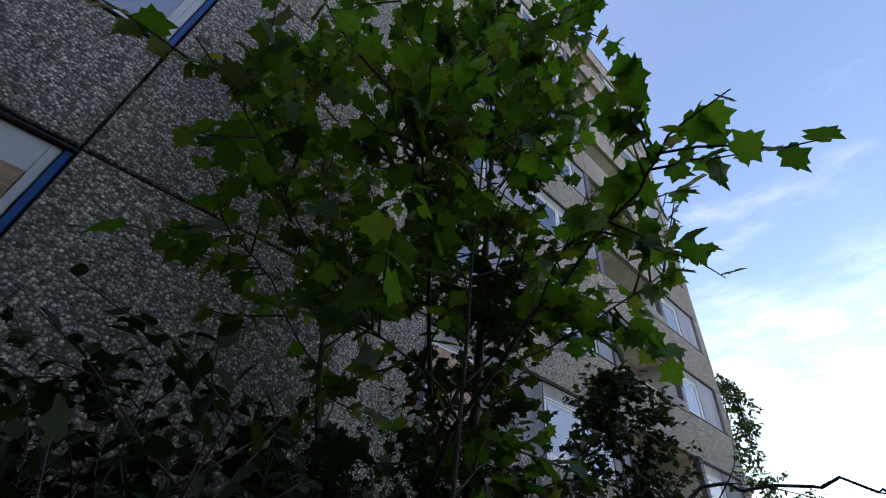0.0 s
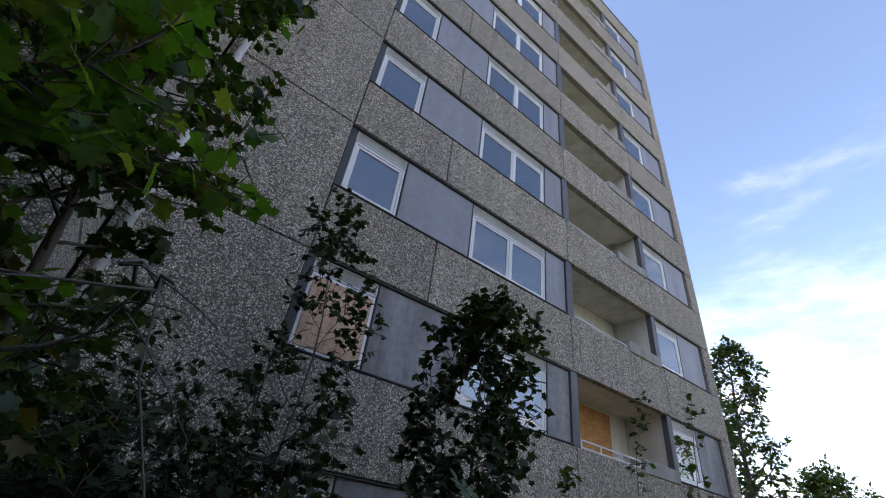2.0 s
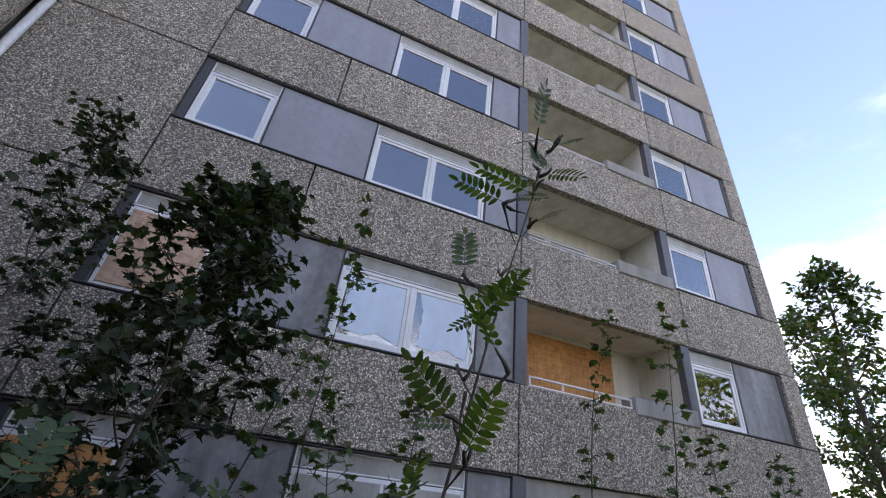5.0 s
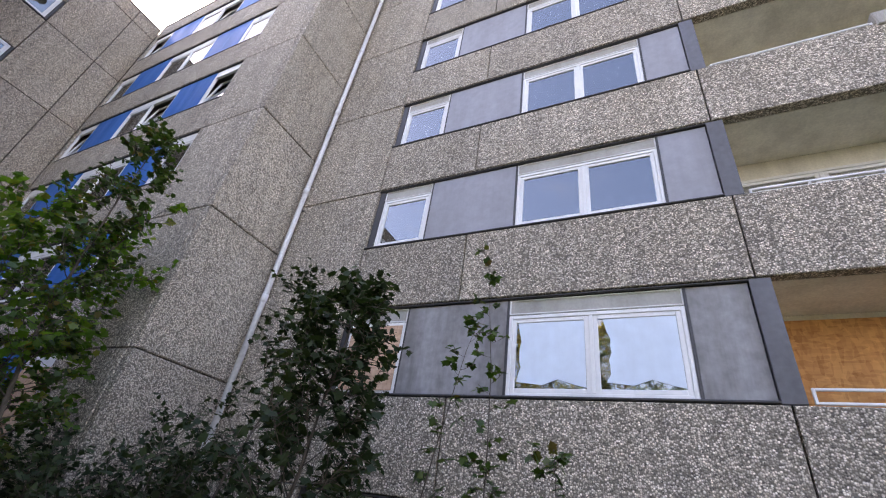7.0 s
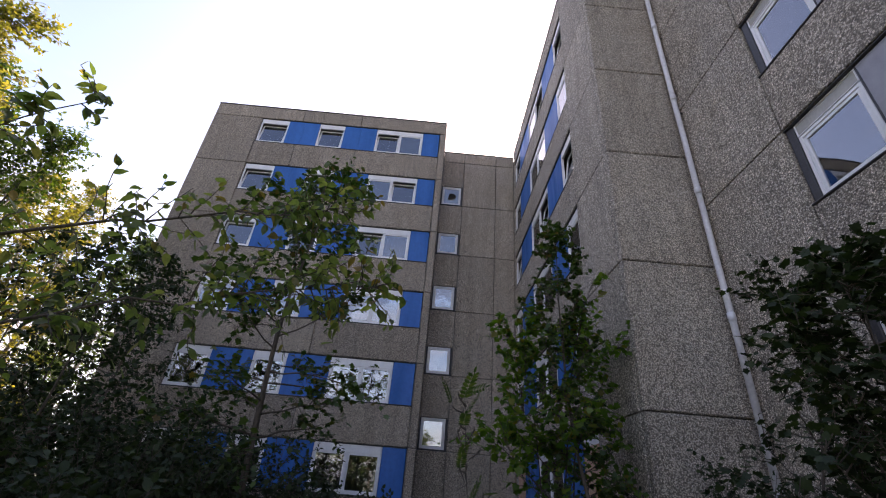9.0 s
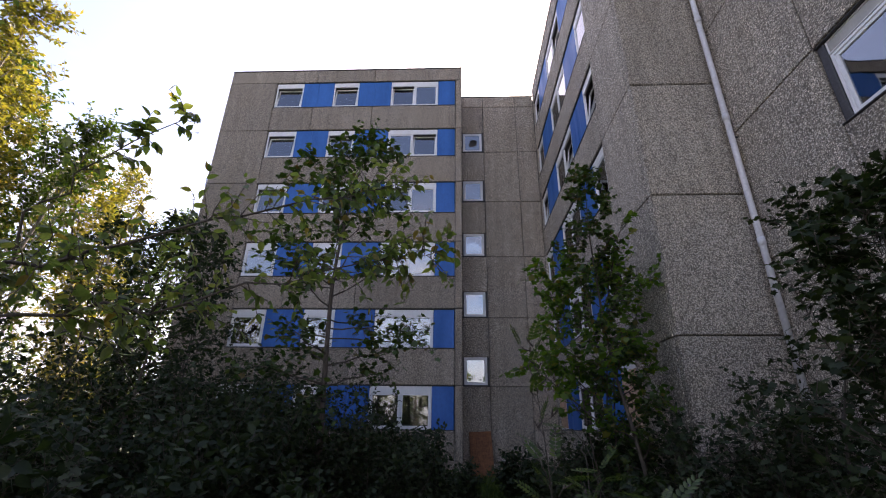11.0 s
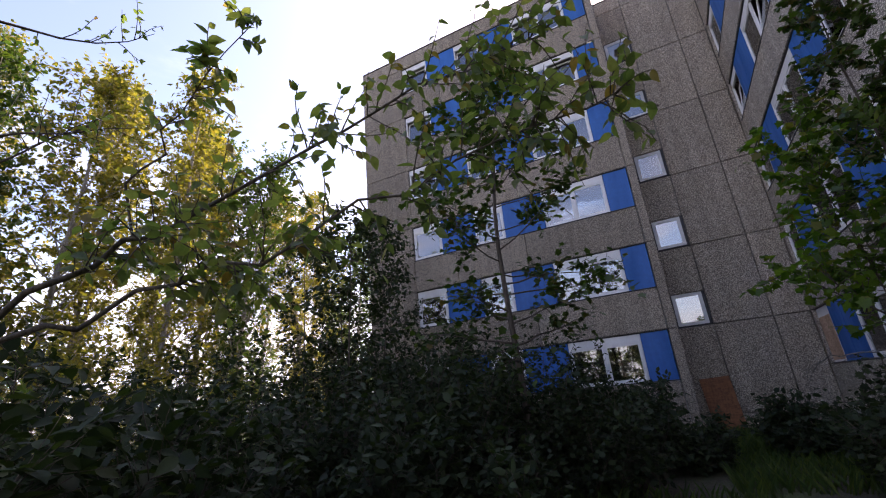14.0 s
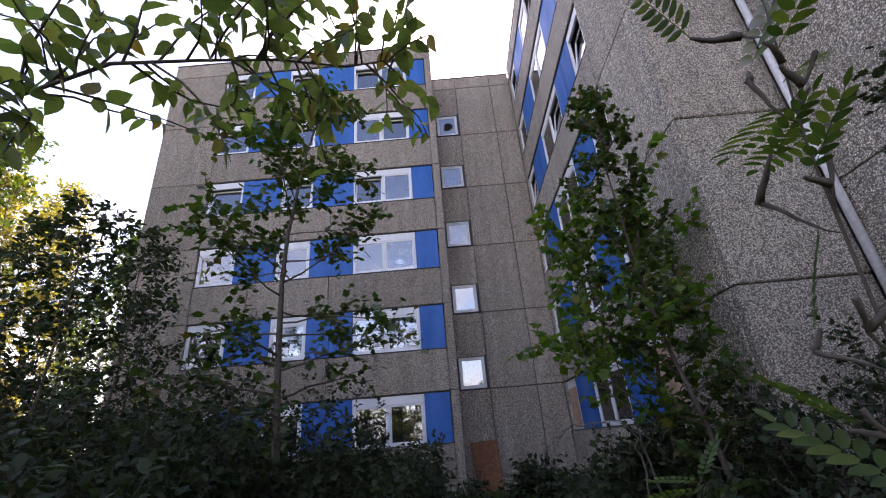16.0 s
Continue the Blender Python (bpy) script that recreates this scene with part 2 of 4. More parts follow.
M_MAPLE1 = leaf_mat("maple_leaf_large", MAPLE, 0.62, single=True)
M_SHRUB = leaf_mat("shade_toned_leaf", SHADE_GREEN, 0.3, rough=0.75)
M_OVAL = leaf_mat("oval_leaf", OVAL, 0.62, rough=0.36)
M_OVAL1 = leaf_mat("oval_leaf_large", OVAL, 0.62, rough=0.36, single=True)
M_ASH = leaf_mat("pinnate_leaf", ASH, 0.45)
M_GOLD = leaf_mat("autumn_leaf", GOLD, 0.55)

# ---- building kit ----
def facade(x, y, along):
    """Local axes of a wall: u along it, v up, w out of it."""
    if along == 'x':   # faces -y
        return Matrix(((1, 0, 0, x), (0, 0, -1, y), (0, 1, 0, 0), (0, 0, 0, 1)))
    return Matrix(((0, 0, 1, x), (1, 0, 0, y), (0, 1, 0, 0), (0, 0, 0, 1)))   # faces +x

def house(name, label, category="building"):
    return tagged(new(name), label, category, kind="structure")

MESHES = {}

def put(name, data, mat, parent, m, label=""):
    ob = new(name, data)
    if data.materials:
        if data.materials[0] is not mat:
            data = data.copy()
            ob.data = data
            data.materials[0] = mat
    else:
        data.materials.append(mat)
    ob.parent = parent
    ob.matrix_parent_inverse = Matrix()
    ob.matrix_basis = m
    if label:
        ob["label"] = label
    return ob

def slab_mesh(a, b, d, chamfer=0.012):
    """A panel a wide, b high, d thick (front at w=0), with chamfered front edges."""
    key = ("slab", round(a, 3), round(b, 3), round(d, 3), chamfer)
    if key not in MESHES:
        c = min(chamfer, a / 3, b / 3, d / 2)
        v = []
        for w, i in ((-d, 0), (-c, 0), (0, c)):
            v += [(-a / 2 + i, -b / 2 + i, w), (a / 2 - i, -b / 2 + i, w), (a / 2 - i, b / 2 - i, w), (-a / 2 + i, b / 2 - i, w)]
        f = [(3, 2, 1, 0), (8, 9, 10, 11)]
        for s in (0, 4):
            for k in range(4):
                q = (k + 1) % 4
                f.append((s + k, s + q, s + 4 + q, s + 4 + k))
        me = bpy.data.meshes.new("panel")
        me.from_pydata(v, [], f)
        MESHES[key] = me
    return MESHES[key]

def ring_mesh(a, b, t, d, top=None, mull=(), bevel=0.006):
    """A rectangular frame a x b with bars t wide and d deep, and upright bars at mull."""
    key = ("ring", round(a, 3), round(b, 3), t, d, top, tuple(mull))
    if key in MESHES:
        return MESHES[key]
    bm = bmesh.new()
    tt = top or t
    bars = [(-a / 2, -a / 2 + t, -b / 2, b / 2), (a / 2 - t, a / 2, -b / 2, b / 2),
            (-a / 2 + t, a / 2 - t, -b / 2, -b / 2 + t), (-a / 2 + t, a / 2 - t, b / 2 - tt, b / 2)]
    bars += [(x - t / 2, x + t / 2, -b / 2 + t, b / 2 - tt) for x in mull]
    for x0, x1, y0, y1 in bars:
        m = Matrix.Translation(((x0 + x1) / 2, (y0 + y1) / 2, -d / 2)) @ Matrix.Diagonal((x1 - x0, y1 - y0, d, 1))
        bmesh.ops.create_cube(bm, size=1, matrix=m)
    bmesh.ops.bevel(bm, geom=bm.edges[:], offset=bevel, segments=1, affect='EDGES')
    me = bpy.data.meshes.new("frame")
    bm.to_mesh(me)
    bm.free()
    MESHES[key] = me
    return me

def at(F, u0, u1, v0, v1, w):
    return F @ Matrix.Translation(((u0 + u1) / 2, (v0 + v1) / 2, w))

GAP = 0.011

def panel(parent, F, u0, u1, v0, v1, mat, w=0.0, d=0.16, name="concrete_panel", gap=GAP, chamfer=0.012, label=""):
    return put(name, slab_mesh(u1 - u0 - 2 * gap, v1 - v0 - 2 * gap, d, chamfer), mat, parent, at(F, u0, u1, v0, v1, w), label)

def window(parent, F, u0, u1, v0, v1, w, lights=1, blind=0.0, tilt=(), board_mat=None, head=0.0, label="", broken=False, film=False):
    """White plastic window: outer frame, sashes, panes; head is a tall white top bar."""
    a, b = u1 - u0, v1 - v0
    t = 0.055
    step = a / lights
    mull = [-a / 2 + step * k for k in range(1, lights)]
    ob = put("window", ring_mesh(a, b, t, 0.07, top=t + head, mull=mull), M_PVC, parent, at(F, u0, u1, v0, v1, w), label or "white plastic framed window")
    y0, y1 = -b / 2 + t, b / 2 - t - head
    for k in range(lights):
        x0, x1 = -a / 2 + step * k + (t if k == 0 else t / 2), -a / 2 + step * (k + 1) - (t if k == lights - 1 else t / 2)
        sw, sh = x1 - x0, y1 - y0
        m = Matrix.Translation(((x0 + x1) / 2, (y0 + y1) / 2, -0.012))
        if k in tilt:
            m = m @ Matrix.Translation((0, -sh / 2, 0)) @ Matrix.Rotation(radians(-8), 4, 'X') @ Matrix.Translation((0, sh / 2, 0))
        if board_mat:
            put("board", slab_mesh(sw, sh, 0.02, 0.003), board_mat, ob, m @ Matrix.Translation((0, 0, 0.03)), "boarded-over pane of strand board")
            continue
        put("sash", ring_mesh(sw, sh, 0.06, 0.05), M_PVC, ob, m)
        if broken:
            pane = put("pane", broken_mesh(sw - 0.1, sh - 0.1), M_GLASS, ob, m @ Matrix.Translation((0, 0, -0.02)), "smashed pane with a jagged hole")
        else:
            pane = put("pane", slab_mesh(sw - 0.1, sh - 0.1, 0.006, 0.001), M_GLASS, ob, m @ Matrix.Translation((0, 0, -0.02)))
        pane.visible_shadow = False
        if film:
            put("film", film_mesh(sw - 0.125, sh - 0.125, 0.05 + 0.07 * k, 31 + k), M_FILM, ob, m @ Matrix.Translation((0, 0, -0.010)), "torn pale blue film stuck over the pane")
        if blind and (k + int(blind * 10)) % 2 == 0 or blind >= 1:
            hgt = sh * min(0.97, 0.55 + blind * 0.4)
            put("blind", slab_mesh(sw - 0.06, hgt, 0.01, 0.002), M_BLIND, ob, m @ Matrix.Translation((0, (sh - hgt) / 2, -0.12)), "pale blind drawn behind the pane")
    return ob

def film_mesh(a, b, torn, seed):
    """A thin sheet with one side and the foot torn away unevenly."""
    rnd = random.Random(seed)
    n = 9
    rim = [(a / 2, b / 2)] + [(-a / 2 + a * (torn * (0.5 + 0.5 * math.sin(3.0 * k / n)) + 0.05 * rnd.random()), b / 2 - b * 0.9 * k / n) for k in range(n)]
    rim += [(-a / 2 + a * torn * 0.6, -b / 2 + 0.09 * b), (-a * 0.1, -b / 2 + 0.05 * b), (a * 0.12, -b / 2 + 0.13 * b), (a * 0.33, -b / 2 + 0.06 * b), (a / 2, -b / 2 + 0.02 * b)]
    m = len(rim)
    v = [(x, y, 0.0) for x, y in rim] + [(x, y, -0.003) for x, y in rim]
    f = [tuple(range(m)), tuple(range(2 * m - 1, m - 1, -1))] + [(k, k + m, (k + 1) % m + m, (k + 1) % m) for k in range(m)]
    me = bpy.data.meshes.new("film")
    me.from_pydata(v, [], f)
    return me

def broken_mesh(a, b):
    """A pane with a ragged hole through it."""
    rnd = random.Random(5)
    n = 14
    v, f = [], []
    for k in range(n):
        an = 2 * math.pi * k / n
        c, s = math.cos(an), math.sin(an)
        q = min(a / 2 / max(abs(c), 1e-4), b / 2 / max(abs(s), 1e-4))
        r = min(a, b) * (0.2 + 0.16 * rnd.random())
        v += [(q * c, q * s, 0), (r * c + 0.03, r * s - 0.05, 0)]
    for k in range(n):
        p = (k + 1) % n
        f.append((2 * k, 2 * p, 2 * p + 1, 2 * k + 1))
    me = bpy.data.meshes.new("broken_pane")
    me.from_pydata(v, [], f)
    return me

def block(name, x0, x1, y0, y1, z0, z1, mat, parent, label=""):
    """An upright box in world axes."""
    F = facade(0, y0, 'x')
    return put(name, slab_mesh(x1 - x0, z1 - z0, y1 - y0, 0.004), mat, parent, at(F, x0, x1, z0, z1, 0), label)

def tube_mesh(points, radii, sides=8):
    """A swept tube along points."""
    v, f = [], []
    pts = [Vector(p) for p in points]
    side = None
    for k, p in enumerate(pts):
        d = (pts[min(k + 1, len(pts) - 1)] - pts[max(k - 1, 0)]).normalized()
        if side is None or abs(side.dot(d)) > 0.98:
            side = d.orthogonal().normalized()
        side = (side - d * side.dot(d)).normalized()
        up = d.cross(side)
        for s in range(sides):
            an = 2 * math.pi * s / sides
            v.append(p + (side * math.cos(an) + up * math.sin(an)) * radii[k])
    for k in range(len(pts) - 1):
        for s in range(sides):
            q = (s + 1) % sides
            f.append((k * sides + s, k * sides + q, (k + 1) * sides + q, (k + 1) * sides + s))
    f.append(tuple(range(sides - 1, -1, -1)))
    f.append(tuple(range((len(pts) - 1) * sides, len(pts) * sides)))
    return v, f

def tube(name, points, radius, mat, parent, sides=8, label=""):
    v, f = tube_mesh(points, [radius] * len(points), sides)
    me = bpy.data.meshes.new(name)
    me.from_pydata(v, [], f)
    for p in me.polygons:
        p.use_smooth = len(p.vertices) == 4
    return put(name, me, mat, parent, Matrix(), label)

# ---- ground ----
def ground():
    n = 90
    ax = [math.copysign(abs(k) ** 2.6, k) for k in np.linspace(-9.5, 9.5, n)]
    v = [(x, y - 6, GROUND + 0.10 * noise.noise((x * 0.22, y * 0.22, 0)) + 0.03 * noise.noise((x * 1.3, y * 1.3, 4))) for y in ax for x in ax]
    f = [(j * n + i, j * n + i + 1, (j + 1) * n + i + 1, (j + 1) * n + i) for j in range(n - 1) for i in range(n - 1)]
    me = bpy.data.meshes.new("ground")
    me.from_pydata(v, [], f)
    me.materials.append(M_GROUND)
    for p in me.polygons:
        p.use_smooth = True
    ob = new("ground", me)
    return tagged(ob, "dark soil and rough grass under the trees", "ground", kind="structure")

GROUND = 0.52
ground()

# ---- tower: face along y = 0 ----
T0, B0, ST = 5.2, 3.70, 2.8       # head and sill of the first upper window band, storey height
ROWS_A = 8
TOP_A = 26.05
END_A = 13.28
tower = house("apartment_tower", "tall grey pebbledash apartment tower with ribbon windows and loggias", "tower block")
FA = facade(0, 0, 'x')
SEG = (0.0, 2.19, 6.13, 10.1, END_A)

def loggia(k, z0, z1):
    """Recess between the dark posts with slab, back wall, door, rail and planter."""
    x0, x1, dp = 6.28, 9.86, 1.2
    block("loggia_floor", x0, x1, 0.17, dp, z0 - 0.75, z0 - 0.6, M_LOGGIA, tower)
    block("loggia_ceiling", x0, x1, 0.17, dp, z1 + 0.01, z1 + 0.16, M_LOGGIA, tower, "stained cream loggia ceiling")
    block("loggia_back_wall", x0, x1, dp, dp + 0.1, z0 - 0.6, z1 + 0.01, M_LOGGIA, tower)
    block("loggia_side_wall", x1, x1 + 0.1, 0.17, dp + 0.1, z0 - 0.6, z1 + 0.16, M_LOGGIA, tower)
    block("loggia_side_wall", x0 - 0.1, x0, 0.17, dp + 0.1, z0 - 0.6, z1 + 0.16, M_LOGGIA, tower)
    FB = facade(0, dp - 0.012, 'x')
    if k == 0:
        panel(tower, FB, x0 + 0.02, 9.15, z0 - 0.55, z1 - 0.06, M_OSB, 0.02, 0.03, "board", label="orange strand board over the balcony door")
    else:
        window(tower, FB, x0 + 0.12, 8.75, z0 - 0.45, z1 - 0.35, 0.02, lights=2)
    rail = put("loggia_rail", ring_mesh(2.12, 0.17 if k == 0 else 0.1, 0.03, 0.03, mull=(-0.4, 0.35)), M_PVC, tower, at(FA, 6.34, 8.46, z0, z0 + (0.2 if k == 0 else 0.1), -0.05), "low white metal rail on the parapet")
    if k == 0:
        rail["label"] = "low white metal rail, paint peeling"
    bx = put("planter", slab_mesh(1.49, 0.3, 0.34, 0.02), M_CONC, tower, at(FA, 8.46, 9.95, z0 - 0.08, z0 + 0.22, 0.035), "concrete balcony planter box")
    put("planter_soil", slab_mesh(1.35, 0.02, 0.24, 0.004), M_GROUND, bx, Matrix.Translation((0, 0.155, -0.05)))

def tower_row(k):
    z1, z0 = T0 + ST * k, B0 + ST * k
    prev = z1 - ST
    for a, b in zip(SEG, SEG[1:]):
        panel(tower, FA, a, b, prev, z0, M_PEB)
    panel(tower, FA, -2.26, 0.0, prev, z1, M_PEB)
    # the band: everything sits 8 to 12 cm behind the face
    panel(tower, FA, 0.0, 0.14, z0, z1, M_DARK, -0.06, 0.1, "jamb", 0.0)
    panel(tower, FA, 0.0, 6.05, z0, z0 + 0.035, M_DARK, 0.012, 0.15, "sill", 0.0)
    panel(tower, FA, 10.07, 12.76, z0, z0 + 0.035, M_DARK, 0.012, 0.15, "sill", 0.0)
    # dark strips at the head stand in for shadow under the panel edge
    panel(tower, FA, 0.0, 6.05, z1 - 0.03, z1, M_DARK, -0.02, 0.12, "drip_strip", 0.0)
    panel(tower, FA, 10.07, 12.76, z1 - 0.03, z1, M_DARK, -0.02, 0.12, "drip_strip", 0.0)
    clad = M_GREYD if k <= 0 else M_GREY
    lo, hi = z0 + 0.04, z1 - 0.03
    for a, b in ((0.14, 1.27), (3.02, 5.34), (10.09, 11.34)):
        panel(tower, FA, a, b, hi - 0.25, hi, M_HEAD, -0.085, 0.05, "head_board", 0.0)
        put("head_trim", ring_mesh(b - a - 0.02, 0.24, 0.022, 0.03), M_PVC, tower, at(FA, a, b, hi - 0.245, hi - 0.005, -0.07))
    r = random.Random(k + 3)
    window(tower, FA, 0.15, 1.26, lo, hi - 0.255, -0.075, 1, board_mat=M_CHIP if k == 0 else M_OSB if k < 0 else None, label="window boarded with pinkish chipboard" if k <= 0 else "")
    window(tower, FA, 3.03, 5.33, lo, hi - 0.255, -0.075, 2, blind=0.4 if k in (2, 3) else 0, film=k == 0, board_mat=M_HEAD if k < 0 else None)
    window(tower, FA, 10.1, 11.33, lo, hi - 0.255, -0.075, 1, board_mat=M_HEAD if k < 0 else None, blind=1.0 if k in (0, 4) else 0)
    for a, b in ((1.29, 3.0), (5.36, 6.045), (11.36, 12.66)):
        panel(tower, FA, a, b, lo, hi, clad, -0.065, 0.06, "cladding_panel", 0.004, 0.006, "grey cladding panel" + (", streaked with dirt" if k <= 0 else ""))
    for a, b in ((1.27, 1.295), (2.995, 3.03), (5.33, 5.365)):
        panel(tower, FA, a, b, lo, hi, M_DARK, -0.06, 0.08, "cover_strip", 0.0, 0.003)
    panel(tower, FA, 12.66, 12.76, lo, hi, M_DARK, -0.05, 0.09, "jamb", 0.0)
    panel(tower, FA, 12.76, END_A, z0, z1, M_PEB)
    for a, b in ((6.05, 6.28), (9.86, 10.08)):
        panel(tower, FA, a, b, z0, z1, M_POST, -0.02, 0.16, "post", 0.002, 0.006)
    if k >= 0:
        loggia(k, z0, z1)
    else:
        panel(tower, FA, 6.28, 9.86, z0, z1, M_HEAD, -0.1, 0.03, "board", 0.003, 0.003, "grey board over the ground-floor opening")

for k in range(-1, ROWS_A):
    tower_row(k)
# plinth, parapet, storey slabs, inner walls and roof
panel(tower, FA, -2.26, END_A, -0.5, T0 - 2 * ST, M_CONC, -0.01, 0.15, "plinth")
zt = T0 + ST * (ROWS_A - 1)
for a, b in zip((-2.26,) + SEG, SEG):
    panel(tower, FA, a, b, zt, TOP_A, M_PEB)
panel(tower, FA, -2.28, END_A + 0.03, TOP_A, TOP_A + 0.06, M_DARK, 0.03, 0.4, "coping", 0.0)
for k in range(-1, ROWS_A + 1):
    z1 = T0 + ST * (k - 1)
    block("floor_slab", -2.1, 6.15, 0.165, 2.6, z1 + 0.1, z1 + 0.9, M_ROOM, tower)
    block("floor_slab", 9.98, END_A - 0.05, 0.165, 2.6, z1 + 0.1, z1 + 0.9, M_ROOM, tower)
for x in (-2.1, 2.1, 6.06, 9.99, 12.2):
    block("cross_wall", x, x + 0.08, 0.165, 2.6, 0, TOP_A - 0.3, M_ROOM, tower)
block("inner_wall", -2.1, END_A - 0.02, 2.6, 2.8, 0, TOP_A - 0.1, M_ROOM, tower)
FE = facade(END_A, 0.08, 'y')
for k in range(-1, ROWS_A + 1):
    z0 = T0 + ST * (k - 1)
    for a in (0.0, 4.0, 8.0):
        panel(tower, FE, a, a + 4.0, z0, min(z0 + ST, TOP_A), M_PEB, 0.0, 0.15)
block("rear_wall", -2.1, END_A - 0.02, 12.0, 12.15, -0.3, TOP_A, M_PEB, tower)
block("side_wall", -2.26, -2.11, 0.17, 12.0, -0.3, TOP_A, M_PEB, tower)
block("roof", -2.05, END_A - 0.1, 0.2, 12.0, TOP_A - 0.25, TOP_A - 0.1, M_FELT, tower)

# downpipe in the inner corner, with sockets and brackets
px, py = -2.08, -0.13
dp = tube("downpipe", [(px, py, z) for z in (0.1, 9, 18, TOP_A)], 0.058, M_PIPE, tower, 12, "grey zinc rainwater downpipe")
for k in range(-1, 9):
    z = T0 + ST * k + 0.25
    tube("pipe_socket", [(px, py, z), (px, py, z + 0.16)], 0.068, M_PIPE, dp, 12)
    tube("pipe_bracket", [(px, py + 0.02, z - 0.4), (px, 0.02, z - 0.4)], 0.015, M_DARK, dp, 6)

# ---- lower block: return wall, long wing, stair strip, front wing ----
low = house("apartment_block", "six-storey pebbledash apartment block with blue window panels", "apartment block")
XR, YB, XS, XC, YC0, YC1 = -2.28, -1.88, -12.86, -10.70, -16.84, -5.60
J0 = 3.84                        # lowest panel joint
TOP_B, TOP_S, TOP_C = 18.75, 18.5, 18.40
FR = facade(XR, 0, 'y')
FBW = facade(0, YB, 'x')
FS = facade(XS, 0, 'y')
FC = facade(XC, 0, 'y')
JOINTS = [J0 - ST - 1.2, J0 - ST] + [J0 + ST * k for k in range(6)]

for z0, z1 in zip(JOINTS, JOINTS[1:] + [TOP_B]):
    panel(low, FR, YB, -0.02, z0, z1, M_PEB, 0.0, 0.16, chamfer=0.02)
    panel(low, FBW, -4.38, XR - 0.165, z0, z1, M_PEB)
    for a, b in ((-4.5, -2.83), (-2.83, YB)):
        panel(low, FS, a, b, z0, min(z1, TOP_S), M_PEB2)
    lit = J0 - 0.1 < z0 < J0 + ST * 4.5
    panel(low, FS, YC1, -4.5, z0 + (1.16 if lit else 0), min(z1, TOP_S), M_PEB2)
    if lit:
        panel(low, FS, YC1, -4.5, z0, z0 + 1.16, M_ROOM, -0.6, 0.02, "stair_wall")

def blue_strip(F, u0, u1, z0, z1, parts, tilts=(), boarded=False):
    """A ribbon of white windows and blue panels set back from the face."""
    panel(low, F, u0, u1, z0, z0 + 0.03, M_DARK, 0.01, 0.14, "sill", 0.0)
    # dark strip in place of the shadow gap above the windows
    panel(low, F, u0, u1, z1 - 0.025, z1, M_DARK, -0.02, 0.1, "drip_strip", 0.0)
    for n, (a, b, kind) in enumerate(parts):
        if kind == 0:
            w = b - a
            cnt = max(1, round(w / 0.75))
            for q in range(cnt):
                panel(low, F, a + w * q / cnt, a + w * (q + 1) / cnt, z0 + 0.03, z1 - 0.025, M_BLUE, -0.05, 0.05, "blue_panel", 0.003, 0.005)
        else:
            window(low, F, a + 0.01, b - 0.01, z0 + 0.035, z1 - 0.03, -0.06, kind, head=0.2, tilt=tilts if kind == 2 else ((0,) if tilts else ()),
                   board_mat=M_CHIP if boarded and n % 4 == 0 else None)

B_PARTS = ((-12.6, -11.45, 1), (-11.45, -9.6, 0), (-9.6, -7.11, 2), (-7.11, -5.5, 0), (-5.5, -4.44, 1), (-4.44, -4.39, 0))
for k in range(6):
    z1 = J0 + ST * k
    z0 = z1 - 1.6
    blue_strip(FBW, -12.62, -4.38, z0, z1, B_PARTS, (1,) if k in (3, 5) else (), k == 0)
    prev = z1 - ST
    for a, b in ((-12.86, -8.6), (-8.6, -4.38)):
        panel(low, FBW, a, b, prev, z0, M_PEB)
    panel(low, FBW, -12.86, -12.62, z0, z1, M_PEB)
zt = J0 + ST * 5
for a, b in ((-12.86, -8.6), (-8.6, -4.38)):
    panel(low, FBW, a, b, zt, TOP_B, M_PEB)

C_PARTS = ((-14.52, -13.2, 1), (-13.2, -11.72, 0), (-11.72, -10.5, 1), (-10.5, -8.95, 0), (-8.95, -6.7, 2), (-6.7, -5.91, 0))
for k in range(6):
    z1 = 17.68 - ST * k
    z0 = z1 - 1.5
    blue_strip(FC, -14.54, -5.89, z0, z1, C_PARTS, (1,) if k == 1 else ((0,) if k in (2, 0) else ()))
    for a, b in ((-14.54, -12.6), (-12.6, -9.78), (-9.78, -5.89)):
        panel(low, FC, a, b, z1 - ST, z0, M_PEB2)
    panel(low, FC, YC0, -14.54, z1 - ST, z1, M_PEB2)
    panel(low, FC, -5.89, YC1, z1 - ST, z1, M_PEB2)
for a, b in ((YC0, -12.6), (-12.6, -9.78), (-9.78, YC1)):
    panel(low, FC, a, b, 17.68, TOP_C, M_PEB2)
panel(low, FC, YC0, YC1, -0.5, 17.68 - 6 * ST, M_CONC, -0.01, 0.15, "plinth")
for k in range(5):
    z = J0 + ST * k + 0.05
    window(low, FS, -5.53, -4.59, z, z + 1.1, -0.03, 1, broken=(k == 4), label="small stair window with a smashed pane" if k == 4 else "small square stair window")
    panel(low, FS, YC1, -4.5, z - 0.05, z, M_DARK, 0.03, 0.1, "sill", 0.0)
    panel(low, FS, -4.585, -4.505, z, z + 1.1, M_DARK, -0.01, 0.1, "jamb", 0.0)
    panel(low, FS, YC1, -5.535, z, z + 1.1, M_DARK, -0.01, 0.1, "jamb", 0.0)
# flank of the front wing and the far gable
FG = facade(0, YC0, 'x')
for k in range(7):
    z1 = min(TOP_C, 17.68 - ST * (k - 1))
    panel(low, FG, XC - 11, XC - 0.17, 17.68 - ST * k, z1, M_PEB2)
block("flank_wall", XS, XC - 0.17, YC1 - 0.16, YC1, -0.4, TOP_C, M_PEB2, low)
